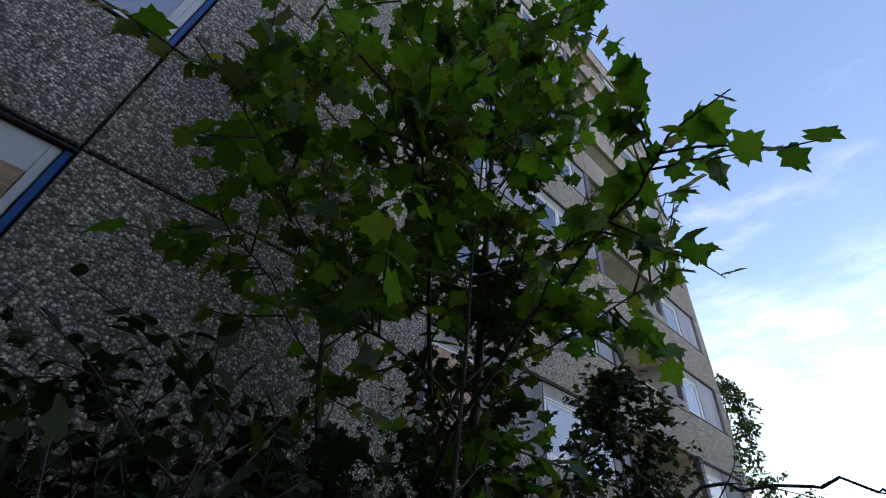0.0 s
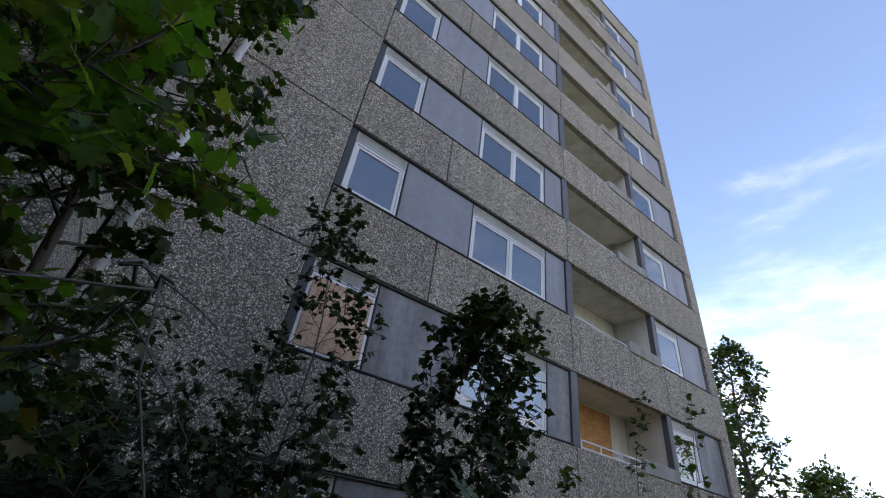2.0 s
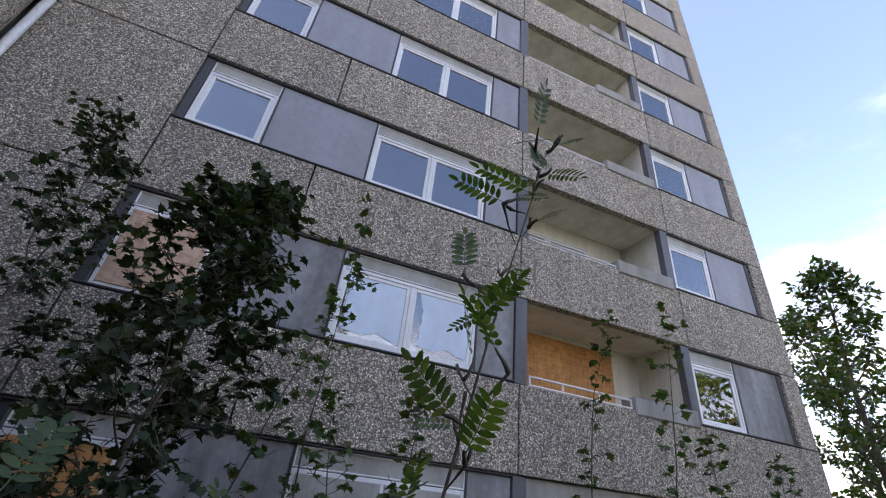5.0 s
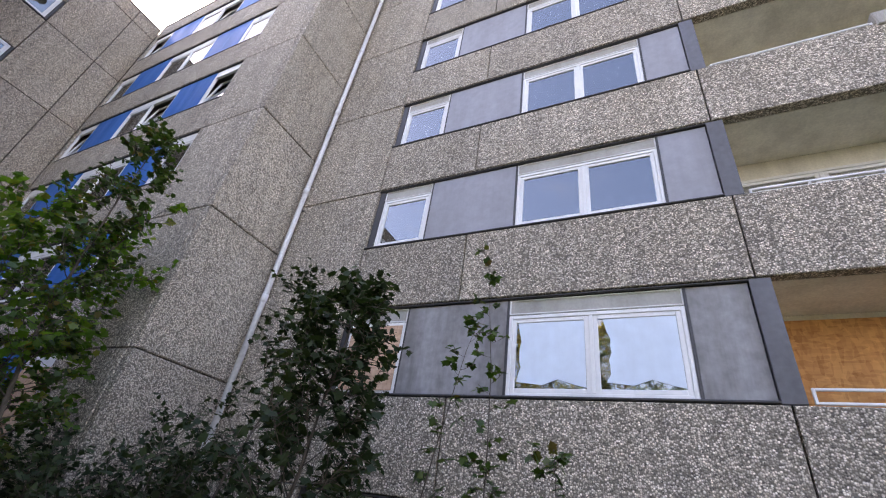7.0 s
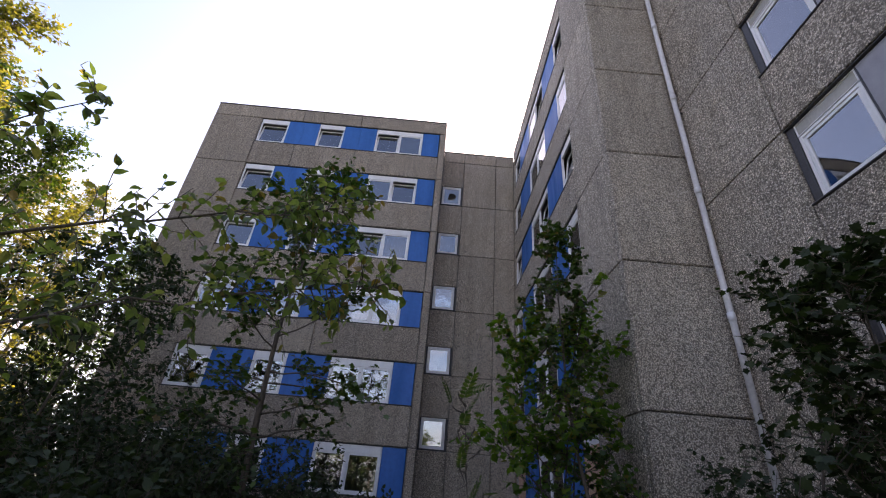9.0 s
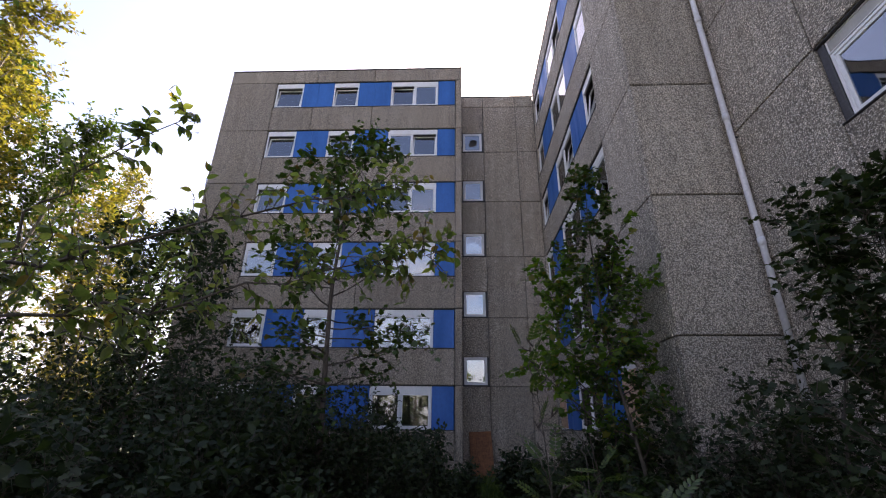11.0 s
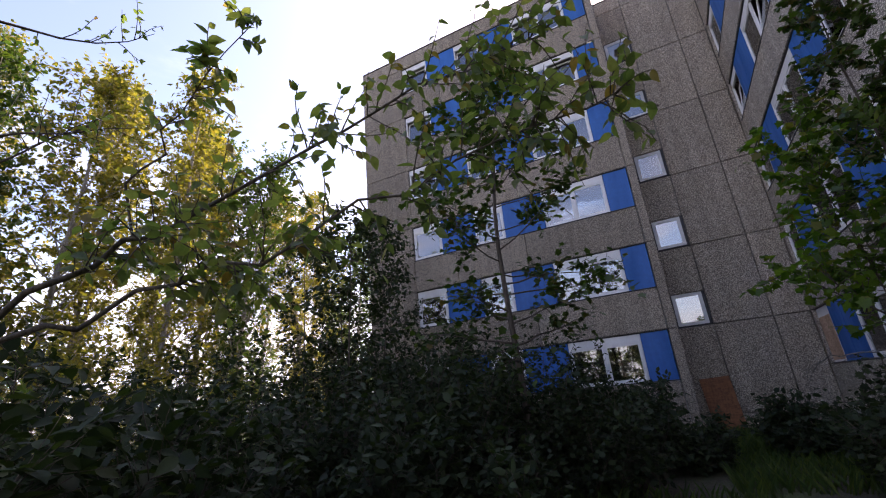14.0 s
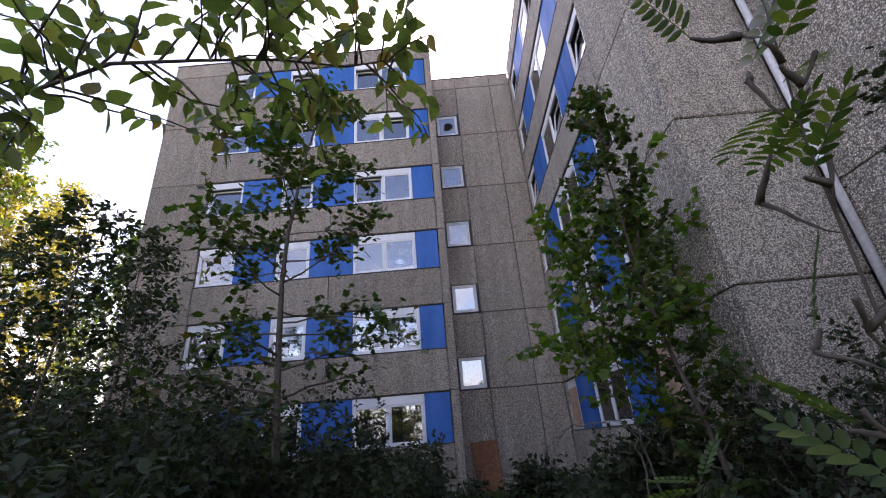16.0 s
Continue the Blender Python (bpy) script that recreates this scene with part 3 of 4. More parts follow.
# copings, roofs, inner structure
for F, a, b, z in ((FBW, XS, XR + 0.03, TOP_B), (FS, YC1, YB, TOP_S), (FC, YC0, YC1, TOP_C), (FR, YB, 0.0, TOP_B)):
    panel(low, F, a, b, z, z + 0.05, M_DARK, 0.025, 0.35, "coping", 0.0)
block("roof", XS - 9, XR - 0.1, YB + 0.2, 11.5, TOP_B - 0.3, TOP_B - 0.15, M_FELT, low)
block("roof", XC - 11, XS - 0.1, YC1 - 0.1, YB + 0.2, TOP_S - 0.3, TOP_S - 0.15, M_FELT, low)
block("roof", XC - 11, XC - 0.1, YC0 + 0.1, YC1 - 0.1, TOP_C - 0.3, TOP_C - 0.15, M_FELT, low)
for k in range(7):
    z = J0 + ST * (k - 1)
    block("floor_slab", XS + 0.05, XR - 0.2, YB + 0.165, YB + 2.6, z + 0.1, z + 0.9, M_ROOM, low)
    z = 17.68 - ST * k
    block("floor_slab", XC - 2.2, XC - 0.165, YC0 + 0.17, YC1 - 0.17, z + 0.1, min(z + 0.9, TOP_C - 0.2), M_ROOM, low)
for x in (-9.7, -7.05, -4.3):
    block("cross_wall", x, x + 0.08, YB + 0.165, YB + 2.6, 0, TOP_B - 0.4, M_ROOM, low)
block("inner_wall", XS + 0.02, XR - 0.17, YB + 2.6, YB + 2.8, 0, TOP_B - 0.35, M_ROOM, low)
block("inner_wall", XC - 2.4, XC - 2.25, YC0 + 0.17, YC1 - 0.17, 0, TOP_C - 0.35, M_ROOM, low)
block("inner_wall", XS - 1.6, XS - 1.5, YC1, YB, 0, TOP_S - 0.35, M_ROOM, low)
block("rear_wall", XS - 9, XR - 0.2, 11.5, 11.65, -0.3, TOP_B, M_PEB2, low)
block("rear_wall", XC - 11.1, XC - 10.95, YC0, 11.5, -0.3, TOP_S, M_PEB2, low)

# ---- ground works that hide the foot of the blocks ----
panel(low, FBW, -12.86, -4.38, -0.5, J0 - ST, M_CONC, -0.01, 0.15, "plinth")

# ---- plant kit ----
def fast_mesh(name, verts, tris):
    me = bpy.data.meshes.new(name)
    v = np.asarray(verts, np.float32)
    t = np.asarray(tris, np.int32)
    me.vertices.add(len(v))
    me.vertices.foreach_set("co", v.ravel())
    me.loops.add(t.size)
    me.loops.foreach_set("vertex_index", t.ravel())
    me.polygons.add(len(t))
    me.polygons.foreach_set("loop_start", np.arange(0, t.size, 3, dtype=np.int32))
    me.polygons.foreach_set("loop_total", np.full(len(t), 3, np.int32))
    me.update(calc_edges=True)
    return me

def fan(outline, centre):
    v = [centre] + outline
    n = len(outline)
    return np.array(v, float), np.array([(0, 1 + k, 1 + (k + 1) % n) for k in range(n)])

def mirrored(half):
    return half + [(-x, y, z) for x, y, z in reversed(half) if abs(x) > 1e-6]

def maple_leaf():
    half = [(0, 0, 0), (0.20, -0.07, 0.03), (0.40, 0.04, 0.05), (0.33, 0.22, 0.04), (0.60, 0.42, -0.02), (0.42, 0.52, 0.03), (0.30, 0.60, 0.03), (0.24, 0.80, 0.0), (0.12, 0.78, 0.03), (0, 1.08, -0.08)]
    return fan(mirrored(half), (0, 0.34, -0.03))

def oval_leaf():
    half = [(0, 0, 0), (0.20, 0.12, 0.05), (0.30, 0.36, 0.07), (0.25, 0.62, 0.05), (0.11, 0.86, 0.0), (0, 1.05, -0.08)]
    return fan(mirrored(half), (0, 0.45, -0.02))

def small_leaf():
    return np.array([(0, 0, 0), (0.28, 0.45, 0.06), (0, 1, -0.05), (-0.28, 0.45, 0.06)], float), np.array([(0, 1, 2), (0, 2, 3)])

def pinnate_leaf():
    """A stalk with seven pairs of leaflets and one at the tip."""
    lv, lf = fan(mirrored([(0, 0, 0), (0.17, 0.2, 0.03), (0.21, 0.5, 0.04), (0.12, 0.85, 0.0), (0, 1.0, -0.05)]), (0, 0.5, -0.01))
    V = [np.array([(-0.007, 0, 0), (0.007, 0, 0), (0.004, 1, -0.12), (-0.004, 1, -0.12)])]
    T = [np.array([(0, 1, 2), (0, 2, 3)])]
    n = 4
    for k in range(8):
        y = 0.16 + 0.11 * k
        for s in ((-1, 1) if k < 7 else (0,)):
            an = s * radians(-68 + 2 * k)
            c, q = math.cos(an), math.sin(an)
            L = 0.25 - 0.012 * abs(k - 3)
            r = np.array(((c, -q, 0), (q, c, 0), (0, 0, 1)))
            v = (lv * L) @ r.T + np.array((0, y, -0.12 * y * y))
            V.append(v)
            T.append(lf + n)
            n += len(v)
    return np.concatenate(V), np.concatenate(T)

LEAF = {"maple": maple_leaf(), "oval": oval_leaf(), "small": small_leaf(), "pinnate": pinnate_leaf()}

def leaf_frames(rng, pos, ways, droop, flat):
    """Turn matrices for leaves: blade along the twig and outwards, face mostly up."""
    n = len(pos)
    y = np.array(ways, float) + rng.normal(0, 0.55, (n, 3))
    y[:, 2] -= droop
    y /= np.linalg.norm(y, axis=1)[:, None]
    z = np.tile((0.0, 0.0, 1.0), (n, 1)) + rng.normal(0, flat, (n, 3))
    x = np.cross(y, z)
    x /= np.linalg.norm(x, axis=1)[:, None] + 1e-9
    z = np.cross(x, y)
    return np.stack([x, y, z], axis=2)

def foliage(name, kind, pos, ways, size, mat, parent, seed, droop=0.35, flat=0.55, singles=0, near=None, single_mat=None, leaf_name="leaf"):
    rng = np.random.default_rng(seed)
    pos = np.array(pos, float)
    if not len(pos):
        return
    turn = leaf_frames(rng, pos, ways, droop, flat)
    sz = size * rng.uniform(0.6, 1.2, len(pos))
    order = np.arange(len(pos))
    if singles:
        order = np.argsort(np.linalg.norm(pos - np.array(near), axis=1))
        lv, lt = LEAF[kind]
        shapes = []
        for k in range(4):
            w = lv.copy()
            w[:, 2] += (0.05 + 0.05 * k) * (w[:, 0] ** 2 * 3 - w[:, 1] ** 2) + 0.05 * rng.normal(0, 0.3, len(w))
            me = fast_mesh("leaf", w, lt)
            me.materials.append(single_mat)
            shapes.append(me)
        for i in order[:singles]:
            ob = new(leaf_name, shapes[int(i) % 4])
            ob.parent = parent
            m = Matrix([list(r) for r in turn[i] * sz[i]]).to_4x4()
            m.translation = pos[i]
            ob.matrix_basis = m
        order = order[singles:]
    lv, lt = LEAF[kind]
    bend = 1 + 0.25 * rng.normal(size=(len(order), 1, 1))
    local = np.tile(lv, (len(order), 1, 1))
    local[:, :, 2:3] *= bend
    V = np.einsum("nij,nkj->nki", turn[order] * sz[order][:, None, None], local) + pos[order][:, None, :]
    T = (lt[None] + (np.arange(len(order)) * len(lv))[:, None, None]).reshape(-1, 3)
    me = fast_mesh(name, V.reshape(-1, 3), T)
    me.materials.append(mat)
    ob = new(name, me)
    ob.parent = parent
    ob["kind"] = "stuff"
    return ob

def bend_line(rnd, start, way, length, steps, up=0.0, wobble=0.15):
    p, d = Vector(start), Vector(way).normalized()
    out = [p.copy()]
    for _ in range(steps):
        d = (d + Vector((rnd.gauss(0, wobble), rnd.gauss(0, wobble), rnd.gauss(0, wobble) + up))).normalized()
        p = p + d * (length / steps)
        out.append(p.copy())
    return out

def wood_mesh(name, lines, mat, parent):
    V, F = [], []
    for pts, r0, r1, sides in lines:
        radii = [r0 + (r1 - r0) * k / (len(pts) - 1) for k in range(len(pts))]
        v, f = tube_mesh(pts, radii, sides)
        o = len(V)
        V += v
        F += [tuple(i + o for i in q) for q in f]
    me = bpy.data.meshes.new(name)
    me.from_pydata(V, [], F)
    for p in me.polygons:
        p.use_smooth = True
    me.materials.append(mat)
    ob = new(name, me)
    ob.parent = parent
    return ob

def twigs(rnd, pts, n, length, per, lines, pos, ways, start=0.3, up=0.05, r=0.006):
    """Side twigs along a limb, with leaf places along each."""
    for _ in range(n):
        t = start + (1 - start) * rnd.random()
        k = min(int(t * (len(pts) - 1)), len(pts) - 2)
        p = pts[k].lerp(pts[k + 1], t * (len(pts) - 1) - k)
        d = (pts[k + 1] - pts[k]).normalized()
        side = Vector((rnd.gauss(0, 1), rnd.gauss(0, 1), rnd.gauss(0.1, 0.6)))
        side = (side - d * side.dot(d)).normalized()
        tw = bend_line(rnd, p, d * 0.6 + side, length * (0.5 + 0.7 * rnd.random()), 4, up, 0.18)
        lines.append((tw, r, r * 0.4, 4))
        for q in range(per):
            s = 0.15 + 0.85 * (q + rnd.random()) / per
            j = min(int(s * 4), 3)
            lp = tw[j].lerp(tw[j + 1], s * 4 - j)
            way = (tw[j + 1] - tw[j]).normalized()
            sd = way.cross(Vector((0, 0, 1))) * (1 if q % 2 else -1)
            pos.append(lp)
            ways.append(way * 0.5 + sd)

def tree(name, label, base, height, reach, leaf, size, mat, seed, limbs=14, per_limb=6, twig=0.45, per=5, clear=0.25, stem=None, stems=1, lean=(0, 0), taper=0.6, up=0.06, droop=0.35, flat=0.55, bark=None, category="tree", singles=0, near=None, single_mat=None, group="", rise=0.55, top_leaf=True, extra=()):
    """Tapered trunk with limbs, twigs and single leaves; reach is the longest limb."""
    rnd = random.Random(seed)
    root = tagged(new(name), label, category, group)
    root.location = (base[0], base[1], GROUND - 0.02)
    lines, pos, ways = [], [], []
    r0 = stem or 0.012 * height + 0.01
    for s in range(stems):
        off = Vector((rnd.gauss(0, 0.12), rnd.gauss(0, 0.12), 0)) * (stems > 1)
        h = height * (1 - 0.18 * s * rnd.random())
        way = Vector((lean[0] + rnd.gauss(0, 0.10) * (stems > 1), lean[1] + rnd.gauss(0, 0.10) * (stems > 1), 1))
        trunk = bend_line(rnd, off, way, h, 10, 0.03, 0.05)
        lines.append((trunk, r0 / (1 + 0.5 * s), r0 * 0.12, 8))
        for k in range(limbs):
            t = clear + (1 - clear) * (k + rnd.random()) / limbs
            j = min(int(t * 10), 9)
            p = trunk[j].lerp(trunk[j + 1], t * 10 - j)
            an = k * 2.4 + rnd.random()
            shape = math.sin(math.pi * min(1, (0.18 + 0.82 * (t - clear) / (1 - clear)))) ** taper
            L = max(0.2 * reach, reach * shape * (0.7 + 0.5 * rnd.random()))
            limb = bend_line(rnd, p, Vector((math.cos(an), math.sin(an), rise * (0.5 + rnd.random()))), L, 6, up, 0.12)
            lines.append((limb, r0 * 0.34 * (1.15 - t), 0.004, 5))
            twigs(rnd, limb, per_limb, twig, per, lines, pos, ways)
        for pl in (extra if s == 0 else ()):
            o = Vector((base[0], base[1], GROUND - 0.02))
            ctrl = [Vector(q) - o for q in pl]
            limb = [a.lerp(b, f / 3) + Vector((rnd.gauss(0, 0.02), rnd.gauss(0, 0.02), rnd.gauss(0, 0.02))) for a, b in zip(ctrl, ctrl[1:]) for f in range(3)] + [ctrl[-1]]
            lines.append((limb, 0.014, 0.004, 5))
            twigs(rnd, limb, 16, twig, per, lines, pos, ways)
        if top_leaf:
            twigs(rnd, trunk, max(3, per_limb // 2), twig, per, lines, pos, ways, 0.9)
    wood_mesh("trunk", lines, bark or M_BARK, root)
    if near is not None:
        near = [near[0] - base[0], near[1] - base[1], near[2] - GROUND]
    foliage("crown", leaf, pos, ways, size, mat, root, seed, droop, flat, singles, near, single_mat)
    return root

def bush(name, label, base, height, width, leaf, size, mat, seed, count, category="shrub", droop=0.25, group=""):
    """Many thin stems from the ground, leafy from the foot up, with an uneven outline."""
    rnd = random.Random(seed)
    root = tagged(new(name), label, category, group)
    root.location = (base[0], base[1], GROUND - 0.02)
    lines, pos, ways = [], [], []
    stems = max(6, int(9 * width))
    for s in range(stems):
        an = rnd.random() * 2 * math.pi
        q = rnd.random() ** 0.5
        st = bend_line(rnd, (0.25 * width * math.cos(an) * q, 0.25 * width * math.sin(an) * q, 0),
                       (0.55 * width / height * math.cos(an) * q, 0.55 * width / height * math.sin(an) * q, 1), height * (0.55 + 0.5 * rnd.random()) * (1.1 - 0.35 * q), 7, 0.0, 0.10)
        lines.append((st, 0.012, 0.003, 4))
        twigs(rnd, st, max(3, count // (stems * 5)), 0.3 * min(width, 1.4), 5, lines, pos, ways, 0.12, 0.03, 0.004)
    wood_mesh("trunk", lines, M_BARK, root)
    foliage("leaves", leaf, pos, ways, size, mat, root, seed, droop)
    return root

# ---- trees by the walk ----
tree("maple_tree", "young green maple with broad lobed leaves beside the wall", (-2.4, -3.1), 5.0, 1.15, "maple", 0.115, M_MAPLE, 11, limbs=17, per_limb=10, twig=0.5, per=6,
     clear=0.36, stems=2, stem=0.022, taper=0.45, up=0.02, droop=0.45, flat=0.6, singles=290, near=(-2.8, -4.1, 4.0), single_mat=M_MAPLE1,
     extra=(((-2.4, -3.2, 2.2), (-2.4, -3.8, 2.8), (-2.42, -4.4, 3.25), (-2.45, -4.52, 3.3)), ((-2.4, -3.2, 2.6), (-2.9, -3.6, 3.2), (-3.35, -3.85, 3.5)), ((-2.4, -3.2, 2.4), (-1.9, -3.3, 3.2), (-1.4, -3.25, 3.65)), ((-2.4, -3.1, 4.0), (-2.05, -2.9, 5.1), (-1.65, -2.75, 5.8))))
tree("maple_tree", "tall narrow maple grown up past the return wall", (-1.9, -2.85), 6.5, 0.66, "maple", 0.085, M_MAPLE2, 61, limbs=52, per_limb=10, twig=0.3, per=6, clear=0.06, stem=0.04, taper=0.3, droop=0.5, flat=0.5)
# two saplings whose leaf green is darkened to stand for wall shade
tree("maple_sapling", "bushy green maple sapling against the tower wall, leaves coloured for shade", (1.65, -1.9), 3.85, 0.88, "maple", 0.095, M_SHRUB, 21, stem=0.03, limbs=38, per_limb=17, twig=0.36, per=5, clear=0.06, taper=0.45, droop=0.5, flat=0.4, group="maple saplings")
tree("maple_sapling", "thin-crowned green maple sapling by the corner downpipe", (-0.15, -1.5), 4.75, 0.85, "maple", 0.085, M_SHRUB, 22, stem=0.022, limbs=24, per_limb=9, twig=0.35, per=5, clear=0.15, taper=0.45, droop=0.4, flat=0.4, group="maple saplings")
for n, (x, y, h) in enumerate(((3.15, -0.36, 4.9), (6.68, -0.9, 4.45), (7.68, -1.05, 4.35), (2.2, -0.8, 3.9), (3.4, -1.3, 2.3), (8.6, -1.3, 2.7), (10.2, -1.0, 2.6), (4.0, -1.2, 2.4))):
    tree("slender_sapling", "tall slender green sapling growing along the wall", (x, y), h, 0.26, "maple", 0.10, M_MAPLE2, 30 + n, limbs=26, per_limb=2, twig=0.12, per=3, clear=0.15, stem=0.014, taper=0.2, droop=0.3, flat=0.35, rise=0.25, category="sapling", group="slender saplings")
tree("ash_sapling", "leaning light green sapling with upright pinnate leaves", (2.6, -4.95), 2.3, 0.12, "pinnate", 0.15, M_ASH, 44, limbs=24, per_limb=1, twig=0.06, per=1, clear=0.42, stem=0.008, taper=0.2, droop=-0.3, flat=0.3, rise=0.9, lean=(0.09, -0.01), category="sapling", group="pinnate saplings")
for n, (x, y, h, sz) in enumerate(((2.1, -4.75, 1.25, 0.3), (2.4, -4.3, 1.2, 0.3), (1.6, -4.2, 1.3, 0.3), (0.9, -4.5, 1.3, 0.32), (0.2, -4.3, 1.35, 0.32), (1.4, -4.85, 1.2, 0.3))):
    tree("ash_sapling", "low bright green pinnate sapling in the undergrowth", (x, y), h, 0.2, "pinnate", sz, M_ASH, 50 + n, limbs=15, per_limb=1, twig=0.08, per=1, clear=0.25, stem=0.012, taper=0.3, droop=0.05, flat=0.3, category="sapling", group="pinnate saplings")
tree("maple_tree", "slim maple tree with spreading tiers of leaves in shaded tones", (-3.35, -8.3), 8.7, 1.9, "maple", 0.125, M_MAPLE2, 71, limbs=36, per_limb=14, twig=0.58, per=6, clear=0.25, stem=0.075, taper=0.55, up=0.0, droop=0.3, flat=0.3, rise=0.25)

def overhanging_tree():
    """A tree beside the path whose long limbs reach over it."""
    rnd = random.Random(81)
    root = tagged(new("overhanging_tree"), "leafy tree with long limbs drooping over the path", "tree")
    bx, by = 4.0, -11.4
    root.location = (bx, by, GROUND - 0.02)
    o = Vector((bx, by, GROUND - 0.02))
    trunk = bend_line(rnd, (0, 0, 0), (0.02, 0.0, 1), 8.0, 10, 0.02, 0.03)
    lines, pos, ways = [(trunk, 0.11, 0.03, 8)], [], []
    limbs = [[(4.0, -11.4, 1.5), (3.7, -10.4, 2.0), (3.42, -9.4, 2.5), (3.24, -8.82, 2.93), (3.0, -8.6, 3.19), (2.67, -8.08, 3.52), (2.4, -7.4, 3.85), (2.1, -6.7, 4.2), (1.88, -6.2, 4.4)],
             [(3.42, -9.4, 2.5), (3.22, -8.75, 2.76), (2.97, -8.54, 2.85), (2.78, -8.02, 2.98), (2.55, -7.2, 3.18), (2.32, -6.5, 3.42), (2.02, -5.78, 3.72)],
             [(3.0, -8.6, 3.19), (3.0, -8.5, 3.7), (2.94, -8.28, 4.06), (2.9, -7.68, 4.46)]]
    for k, pl in enumerate(limbs):
        pts = [Vector(p) - o for p in pl]
        fine = []
        for a, b in zip(pts, pts[1:]):
            for q in range(3):
                fine.append(a.lerp(b, q / 3) + Vector((rnd.gauss(0, 0.03), rnd.gauss(0, 0.03), rnd.gauss(0, 0.035))))
        fine.append(pts[-1])
        lines.append((fine, (0.026, 0.018, 0.010)[k], 0.003, 6))
        twigs(rnd, fine, (84, 84)[k] if k < 2 else 16, 0.42 if k != 2 else 0.22, 7, lines, pos, ways, 0.42 if k != 2 else 0.55, -0.03, 0.005)
    for k in range(12):
        p = trunk[3 + k % 7]
        an = k * 2.4
        lb = bend_line(rnd, p, (math.cos(an), math.sin(an), 0.5), 2.2, 6, 0.03, 0.1)
        if lb[-1].y + by > -8.2:
            continue
        lines.append((lb, 0.02, 0.004, 5))
        twigs(rnd, lb, 9, 0.5, 5, lines, pos, ways)
    wood_mesh("trunk", lines, M_BARK, root)
    foliage("crown", "oval", pos, ways, 0.085, M_OVAL, root, 81, 0.6, 0.6, 280, [2.4 - bx, -6.5 - by, 3.4], M_OVAL1)

overhanging_tree()

def dead_branch(pts, r, seed, label, sprigs=10):
    rnd = random.Random(seed)
    root = tagged(new("dead_branch"), label, "branch", "dead branches")
    lines = []
    fine = []
    v = [Vector(p) for p in pts]
    for a, b in zip(v, v[1:]):
        for q in range(3):
            fine.append(a.lerp(b, q / 3) + Vector((rnd.gauss(0, 0.02), rnd.gauss(0, 0.02), rnd.gauss(0, 0.02))))
    fine.append(v[-1])
    lines.append((fine, r, r * 0.3, 6))
    for _ in range(sprigs):
        k = rnd.randrange(3, len(fine) - 1)
        d = Vector((rnd.gauss(0, 1), rnd.gauss(0, 1), rnd.gauss(-0.1, 0.8)))
        wood_mesh("twig", [(bend_line(rnd, fine[k], d, 0.2 + 0.45 * rnd.random(), 5, 0.0, 0.12), r * 0.26, 0.0015, 4)], M_DEAD, root)
    wood_mesh("limb", lines, M_DEAD, root)

dead_branch([(-2.3, -3.6, 0.5), (-2.1, -3.7, 1.4), (-1.9, -3.78, 1.95), (-1.72, -3.85, 2.17), (-1.56, -4.04, 2.28), (-1.5, -4.3, 2.31), (-1.52, -4.55, 2.27), (-1.5, -4.68, 2.22), (-1.46, -4.8, 2.16)], 0.012, 91, "bare grey dead branch arching over the undergrowth", 11)
dead_branch([(-2.4, -3.15, 0.47), (-2.25, -3.45, 1.27), (-2.1, -3.65, 1.87), (-1.8, -3.75, 2.22)], 0.013, 92, "broken bare dead stem in the undergrowth", 6)
dead_branch([(0.1, -3.75, 0.47), (0.8, -3.65, 1.37), (1.4, -3.75, 1.87), (1.8, -4.15, 1.67), (2, -4.25, 1.07)], 0.014, 93, "thin bare stem bent over in the undergrowth", 6)

# weathered board leaning at the stair strip
board_thing = tagged(new("leaning_board", slab_mesh(0.85, 1.72, 0.03, 0.004)), "rust-brown weathered board leaning against the stair wall", "board")
board_thing.data.materials.append(M_RUST)
board_thing.matrix_basis = Matrix.Translation((-12.5, -4.9, 1.33)) @ FS.to_3x3().to_4x4() @ pose(0, 0, 0, -14, 0, 3)

# ---- undergrowth ----
BUSHES = ((-3.2, -7.6, 1.95, 1.87), (-5.9, -5.9, 1.0, 1.3), (-0.9, -9.0, 2.1, 1.8), (-3.4, -10.2, 3.54, 2.42), (-6.4, -7.2, 1.95, 2.2), (-6.6, -11.6, 4.03, 2.75), (-1.4, -11.4, 2.6, 2.2),
          (-8.3, -9.4, 3.54, 2.53), (-8.6, -13.0, 3.9, 2.86), (-4.4, -13.6, 4.39, 2.86), (0.9, -10.6, 2.3, 1.9), (-7.2, -3.9, 1.2, 1.5), (-4.2, -3.4, 1.5, 1.4), (-2.6, -14.4, 4.15, 2.86),
          (-9.0, -6.9, 2.07, 1.76), (-5.4, -8.0, 1.95, 2.2), (-8.8, -16.0, 4.76, 3.08), (-0.8, -8.2, 1.5, 1.4), (-6.0, -15.8, 5.12, 3.08), (0.8, -13.0, 3.2, 2.4), (3.5, -9.4, 2.2, 1.8),
          (2.1, -9.7, 2.1, 1.8), (5.0, -9.9, 2.4, 1.8), (2.6, -11.6, 2.9, 2.2), (-5.8, -9.6, 3.4, 2.4), (-7.4, -8.2, 1.95, 2.2), (-4.6, -10.8, 3.6, 2.4), (-8.0, -11.2, 3.8, 2.6),
          (-4.2, -7.2, 1.95, 1.9), (-2.2, -9.4, 2.8, 2.0))
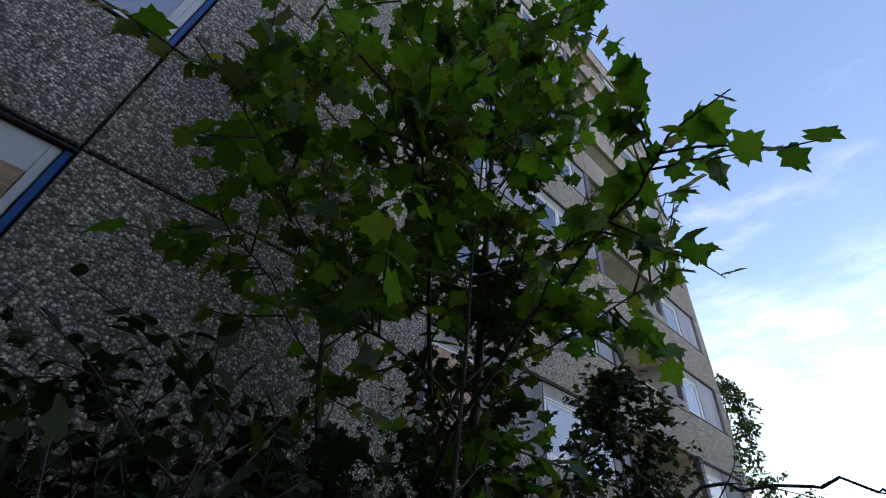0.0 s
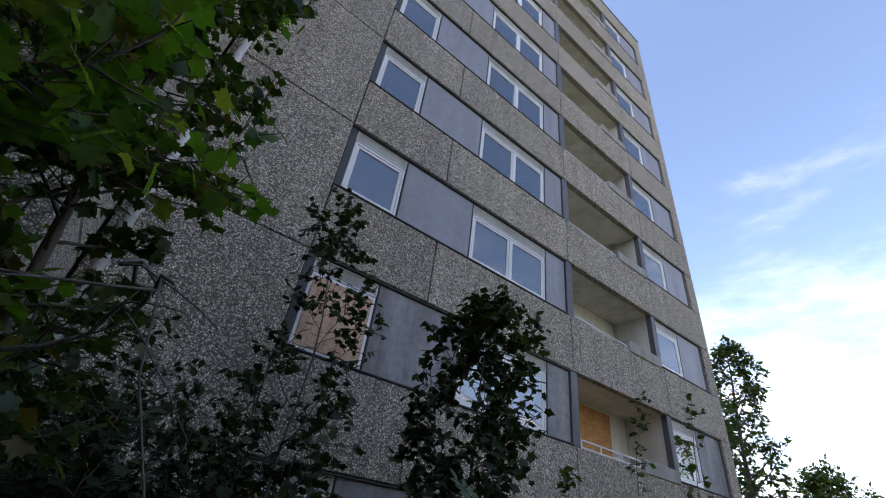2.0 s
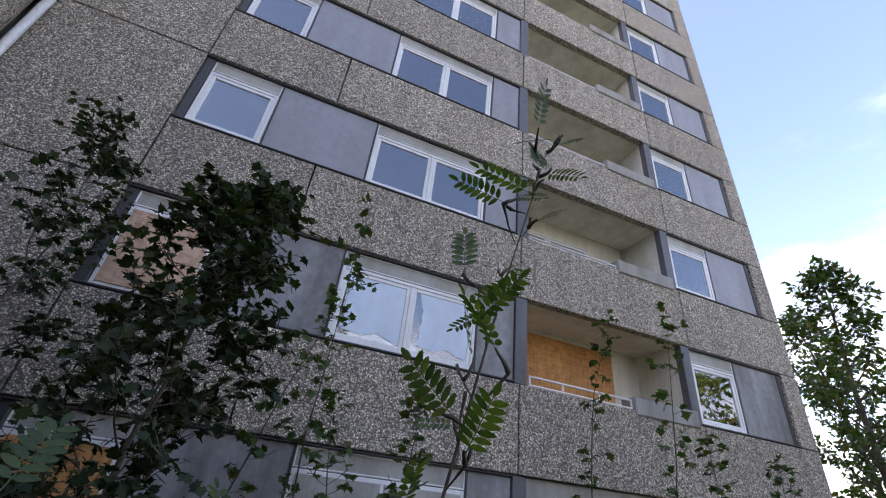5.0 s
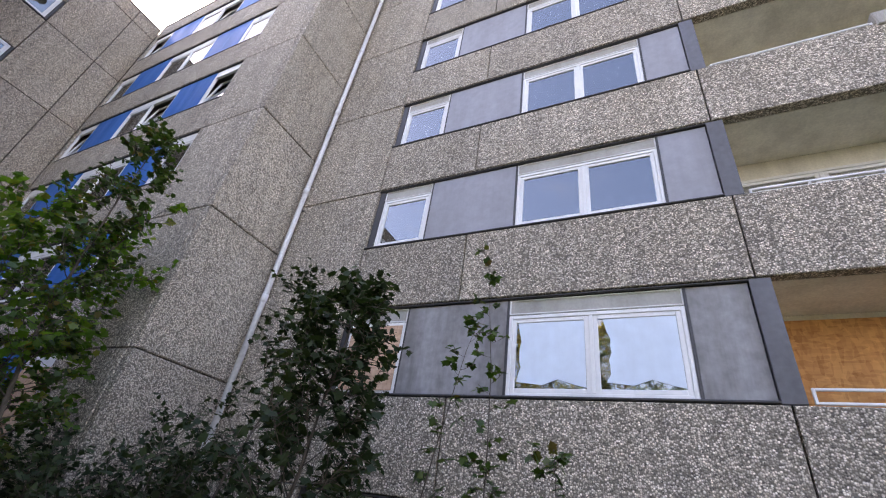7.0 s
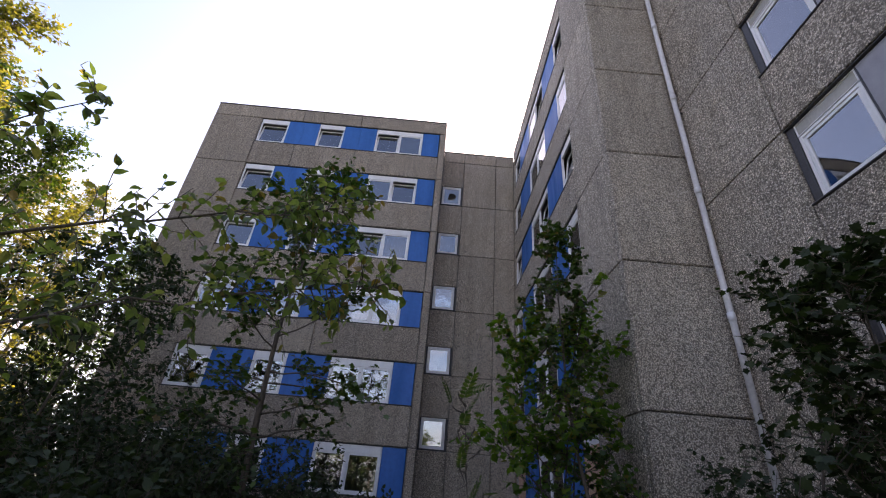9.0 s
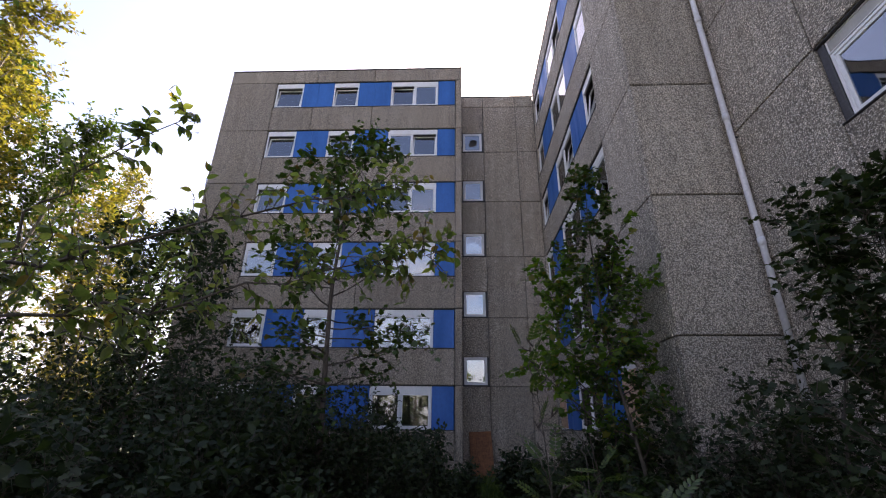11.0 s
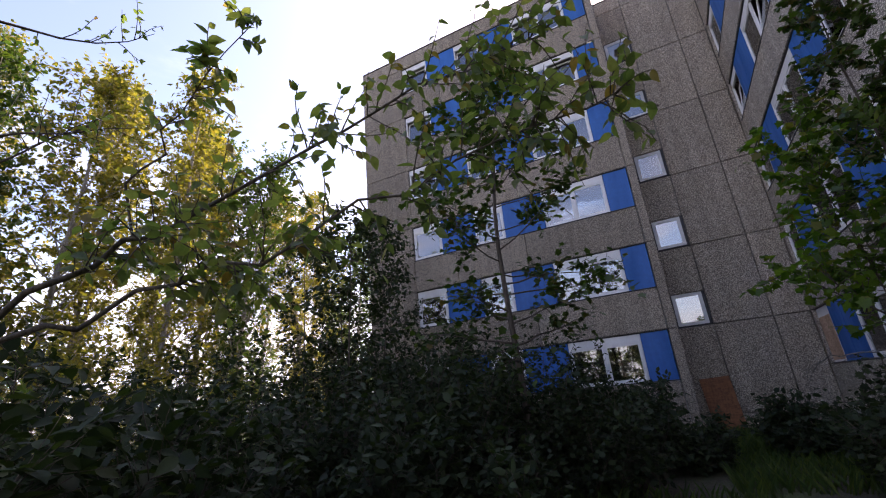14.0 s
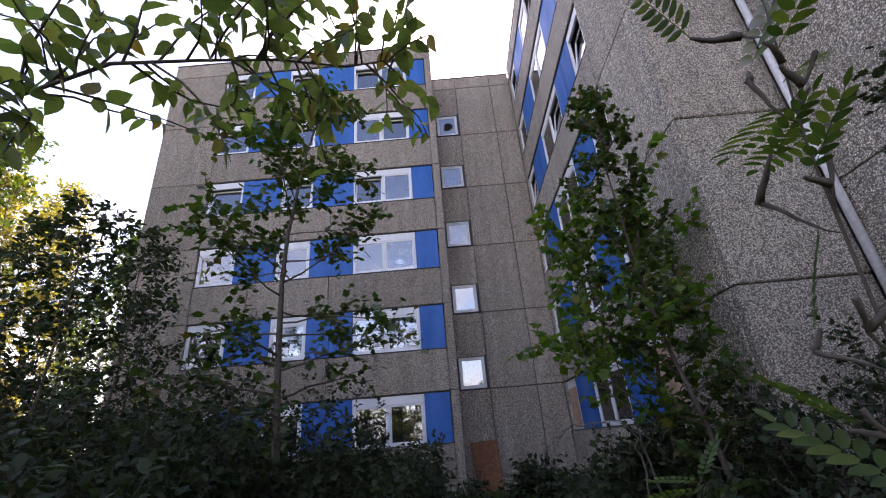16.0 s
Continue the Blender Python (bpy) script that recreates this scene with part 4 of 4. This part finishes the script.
# shade inside the thicket is put into the shrubs' leaf colour
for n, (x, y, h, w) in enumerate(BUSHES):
    bush("thicket_shrub", "dense green shrub in the undergrowth, leaves coloured for shade", (x, y), h, w, "oval" if n % 3 else "maple", (0.09, 0.115, 0.13)[n % 3], M_SHRUB, 100 + n, 3600, group="undergrowth shrubs")
# leaf green holds shade; inner-corner shrubs are added to darken the wall foot
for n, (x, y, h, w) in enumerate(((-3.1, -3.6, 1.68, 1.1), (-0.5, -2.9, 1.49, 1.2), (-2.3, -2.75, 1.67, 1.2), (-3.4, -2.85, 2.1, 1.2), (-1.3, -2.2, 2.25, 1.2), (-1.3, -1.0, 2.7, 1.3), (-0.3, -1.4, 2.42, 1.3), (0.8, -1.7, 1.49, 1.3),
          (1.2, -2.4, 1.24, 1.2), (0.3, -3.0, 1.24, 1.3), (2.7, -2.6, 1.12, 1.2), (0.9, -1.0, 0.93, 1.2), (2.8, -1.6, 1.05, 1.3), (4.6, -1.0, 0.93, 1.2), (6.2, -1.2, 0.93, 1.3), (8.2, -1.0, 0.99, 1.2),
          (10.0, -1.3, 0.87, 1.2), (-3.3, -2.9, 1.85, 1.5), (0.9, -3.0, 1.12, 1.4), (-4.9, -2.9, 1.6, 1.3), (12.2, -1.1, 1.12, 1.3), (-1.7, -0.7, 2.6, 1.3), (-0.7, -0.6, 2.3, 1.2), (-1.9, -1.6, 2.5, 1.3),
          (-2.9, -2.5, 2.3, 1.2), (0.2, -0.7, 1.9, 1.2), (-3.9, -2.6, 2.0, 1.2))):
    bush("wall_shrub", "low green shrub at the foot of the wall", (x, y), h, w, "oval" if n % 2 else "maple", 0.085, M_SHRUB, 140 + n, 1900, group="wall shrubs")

# ---- sunlit trees beyond the front wing, and trees past the tower ----
GOLDS = [(-1.5, -21.8, 13.2), (-4.6, -21.3, 15.0), (-7.6, -20.8, 12.5), (-3.0, -24.0, 14.5), (-6.5, -22.0, 13.5), (-9.5, -24.0, 15.5), (-11.5, -21.2, 12.0), (-13.8, -23.5, 14.0), (-16.5, -22.5, 12.5), (-8.0, -28.5, 18.5), (-13.0, -29.0, 17.0), (-19.5, -26.0, 15.0), (-4.5, -27.0, 18.0),
         (-17, -31, 17.5), (-23, -29, 16), (-10.5, -33, 19), (-24, -24, 12.5), (0.8, -22.6, 13.0), (2.6, -25.5, 15.0), (-0.8, -27.5, 17.5), (4.6, -22.4, 12.5)]
for n, (x, y, h) in enumerate(GOLDS):
    tree("autumn_tree", "tall thin tree with sunlit yellow-green leaves", (x, y), h, 2.7, "small", 0.20, M_GOLD if n % 3 != 2 else M_ASH, 200 + n, limbs=46, per_limb=12, twig=0.85, per=12, clear=0.08, stem=0.13, taper=0.45, up=0.12, droop=0.4, flat=0.8, rise=1.1, bark=M_BIRCH, group="autumn trees")
# these young trees take the shade-darkened leaf colour too
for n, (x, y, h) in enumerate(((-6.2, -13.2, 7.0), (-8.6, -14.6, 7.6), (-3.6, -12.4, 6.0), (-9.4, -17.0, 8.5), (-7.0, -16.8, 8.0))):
    tree("thicket_tree", "slim young tree standing in the thicket, leaves coloured for shade", (x, y), h, 1.15, "oval", 0.14, M_SHRUB, 180 + n, limbs=36, per_limb=9, twig=0.5, per=6, clear=0.05, stem=0.04, taper=0.35, droop=0.4, flat=0.5, rise=0.35, bark=M_BARK, group="thicket trees")
for n, (x, y, h, w) in enumerate(((-10.0, -19.6, 4.5, 3.2), (-6.5, -19.4, 4.0, 3.0), (-3.4, -18.6, 4.4, 3.2), (-13.2, -20.4, 4.8, 3.2), (-0.4, -17.4, 4.4, 3.0), (2.2, -15.6, 4.0, 2.8), (-1.6, -20.0, 5.0, 3.2), (1.6, -19.6, 5.0, 3.2))):
    bush("edge_shrub", "leafy shrub at the sunny edge of the thicket", (x, y), h, w, "small", 0.17, M_OVAL if n % 2 else M_GOLD, 240 + n, 2600, group="edge shrubs")
for n, (x, y, h, r) in enumerate(((20.5, 2.4, 10.2, 2.1), (24.5, 4.6, 10.0, 2.4), (28, -4.5, 5.2, 2.2), (33, -8.5, 5.6, 2.6), (31, -12.5, 5.0, 2.6), (38, -3, 6.2, 2.8), (26, 1.0, 6.0, 2.0))):
    tree("distant_tree", "green broadleaf tree past the tower's end", (x, y), h, r, "small", 0.25, M_MAPLE2 if n < 2 else M_GOLD if n % 2 else M_ASH, 260 + n, limbs=38, per_limb=12, twig=0.65, per=8, clear=0.15, stem=0.16, taper=0.6, droop=0.3, flat=0.7, rise=0.8, group="distant trees")
def grass(name, label, areas, seed):
    """Rough grass: upright bent blades."""
    rng = np.random.default_rng(seed)
    V, T = [], []
    k = 0
    for x0, x1, y0, y1, n, h in areas:
        xy = rng.uniform((x0, y0), (x1, y1), (n, 2))
        an = rng.uniform(0, 2 * math.pi, n)
        hh = h * rng.uniform(0.5, 1.2, n)
        for (x, y), a, q in zip(xy, an, hh):
            c, s = math.cos(a), math.sin(a)
            z = GROUND - 0.08
            V += [(x - 0.006 * s, y + 0.006 * c, z), (x + 0.006 * s, y - 0.006 * c, z), (x + 0.15 * q * c, y + 0.15 * q * s, z + 0.6 * q), (x + 0.45 * q * c, y + 0.45 * q * s, z + q)]
            T += [(k, k + 1, k + 2), (k, k + 2, k + 3)]
            k += 4
    me = fast_mesh(name, V, T)
    me.materials.append(M_ASH)
    return tagged(new(name, me), label, "grass", kind="stuff")

grass("grass", "rough green grass between the shrubs", ((-12, -4, -5.5, -2.3, 5000, 0.35), (-9, -2, -13, -7, 5000, 0.4), (-4, 6, -9, -5, 4000, 0.3), (-12, 2, -20, -14, 3000, 0.45)), 7)

# the wood that closes the place behind the walk
for n in range(16):
    an = radians(-62 + 118 * n / 15 - 45)
    R0 = 15 + 3.5 * (n % 3)
    x, y = 5 + R0 * math.cos(an), -9 + R0 * math.sin(an)
    if y > -6 and x < 24:
        y = -6 - 0.4 * n
    tree("woodland_tree", "tall green tree of the wood around the blocks", (x, y), 7.0 + 2.0 * ((n * 7) % 4) / 3, 2.6, "small", 0.34, M_OVAL, 300 + n, limbs=26, per_limb=7, twig=0.9, per=5, clear=0.12, stem=0.16, taper=0.6, droop=0.3, flat=0.8, group="woodland trees")
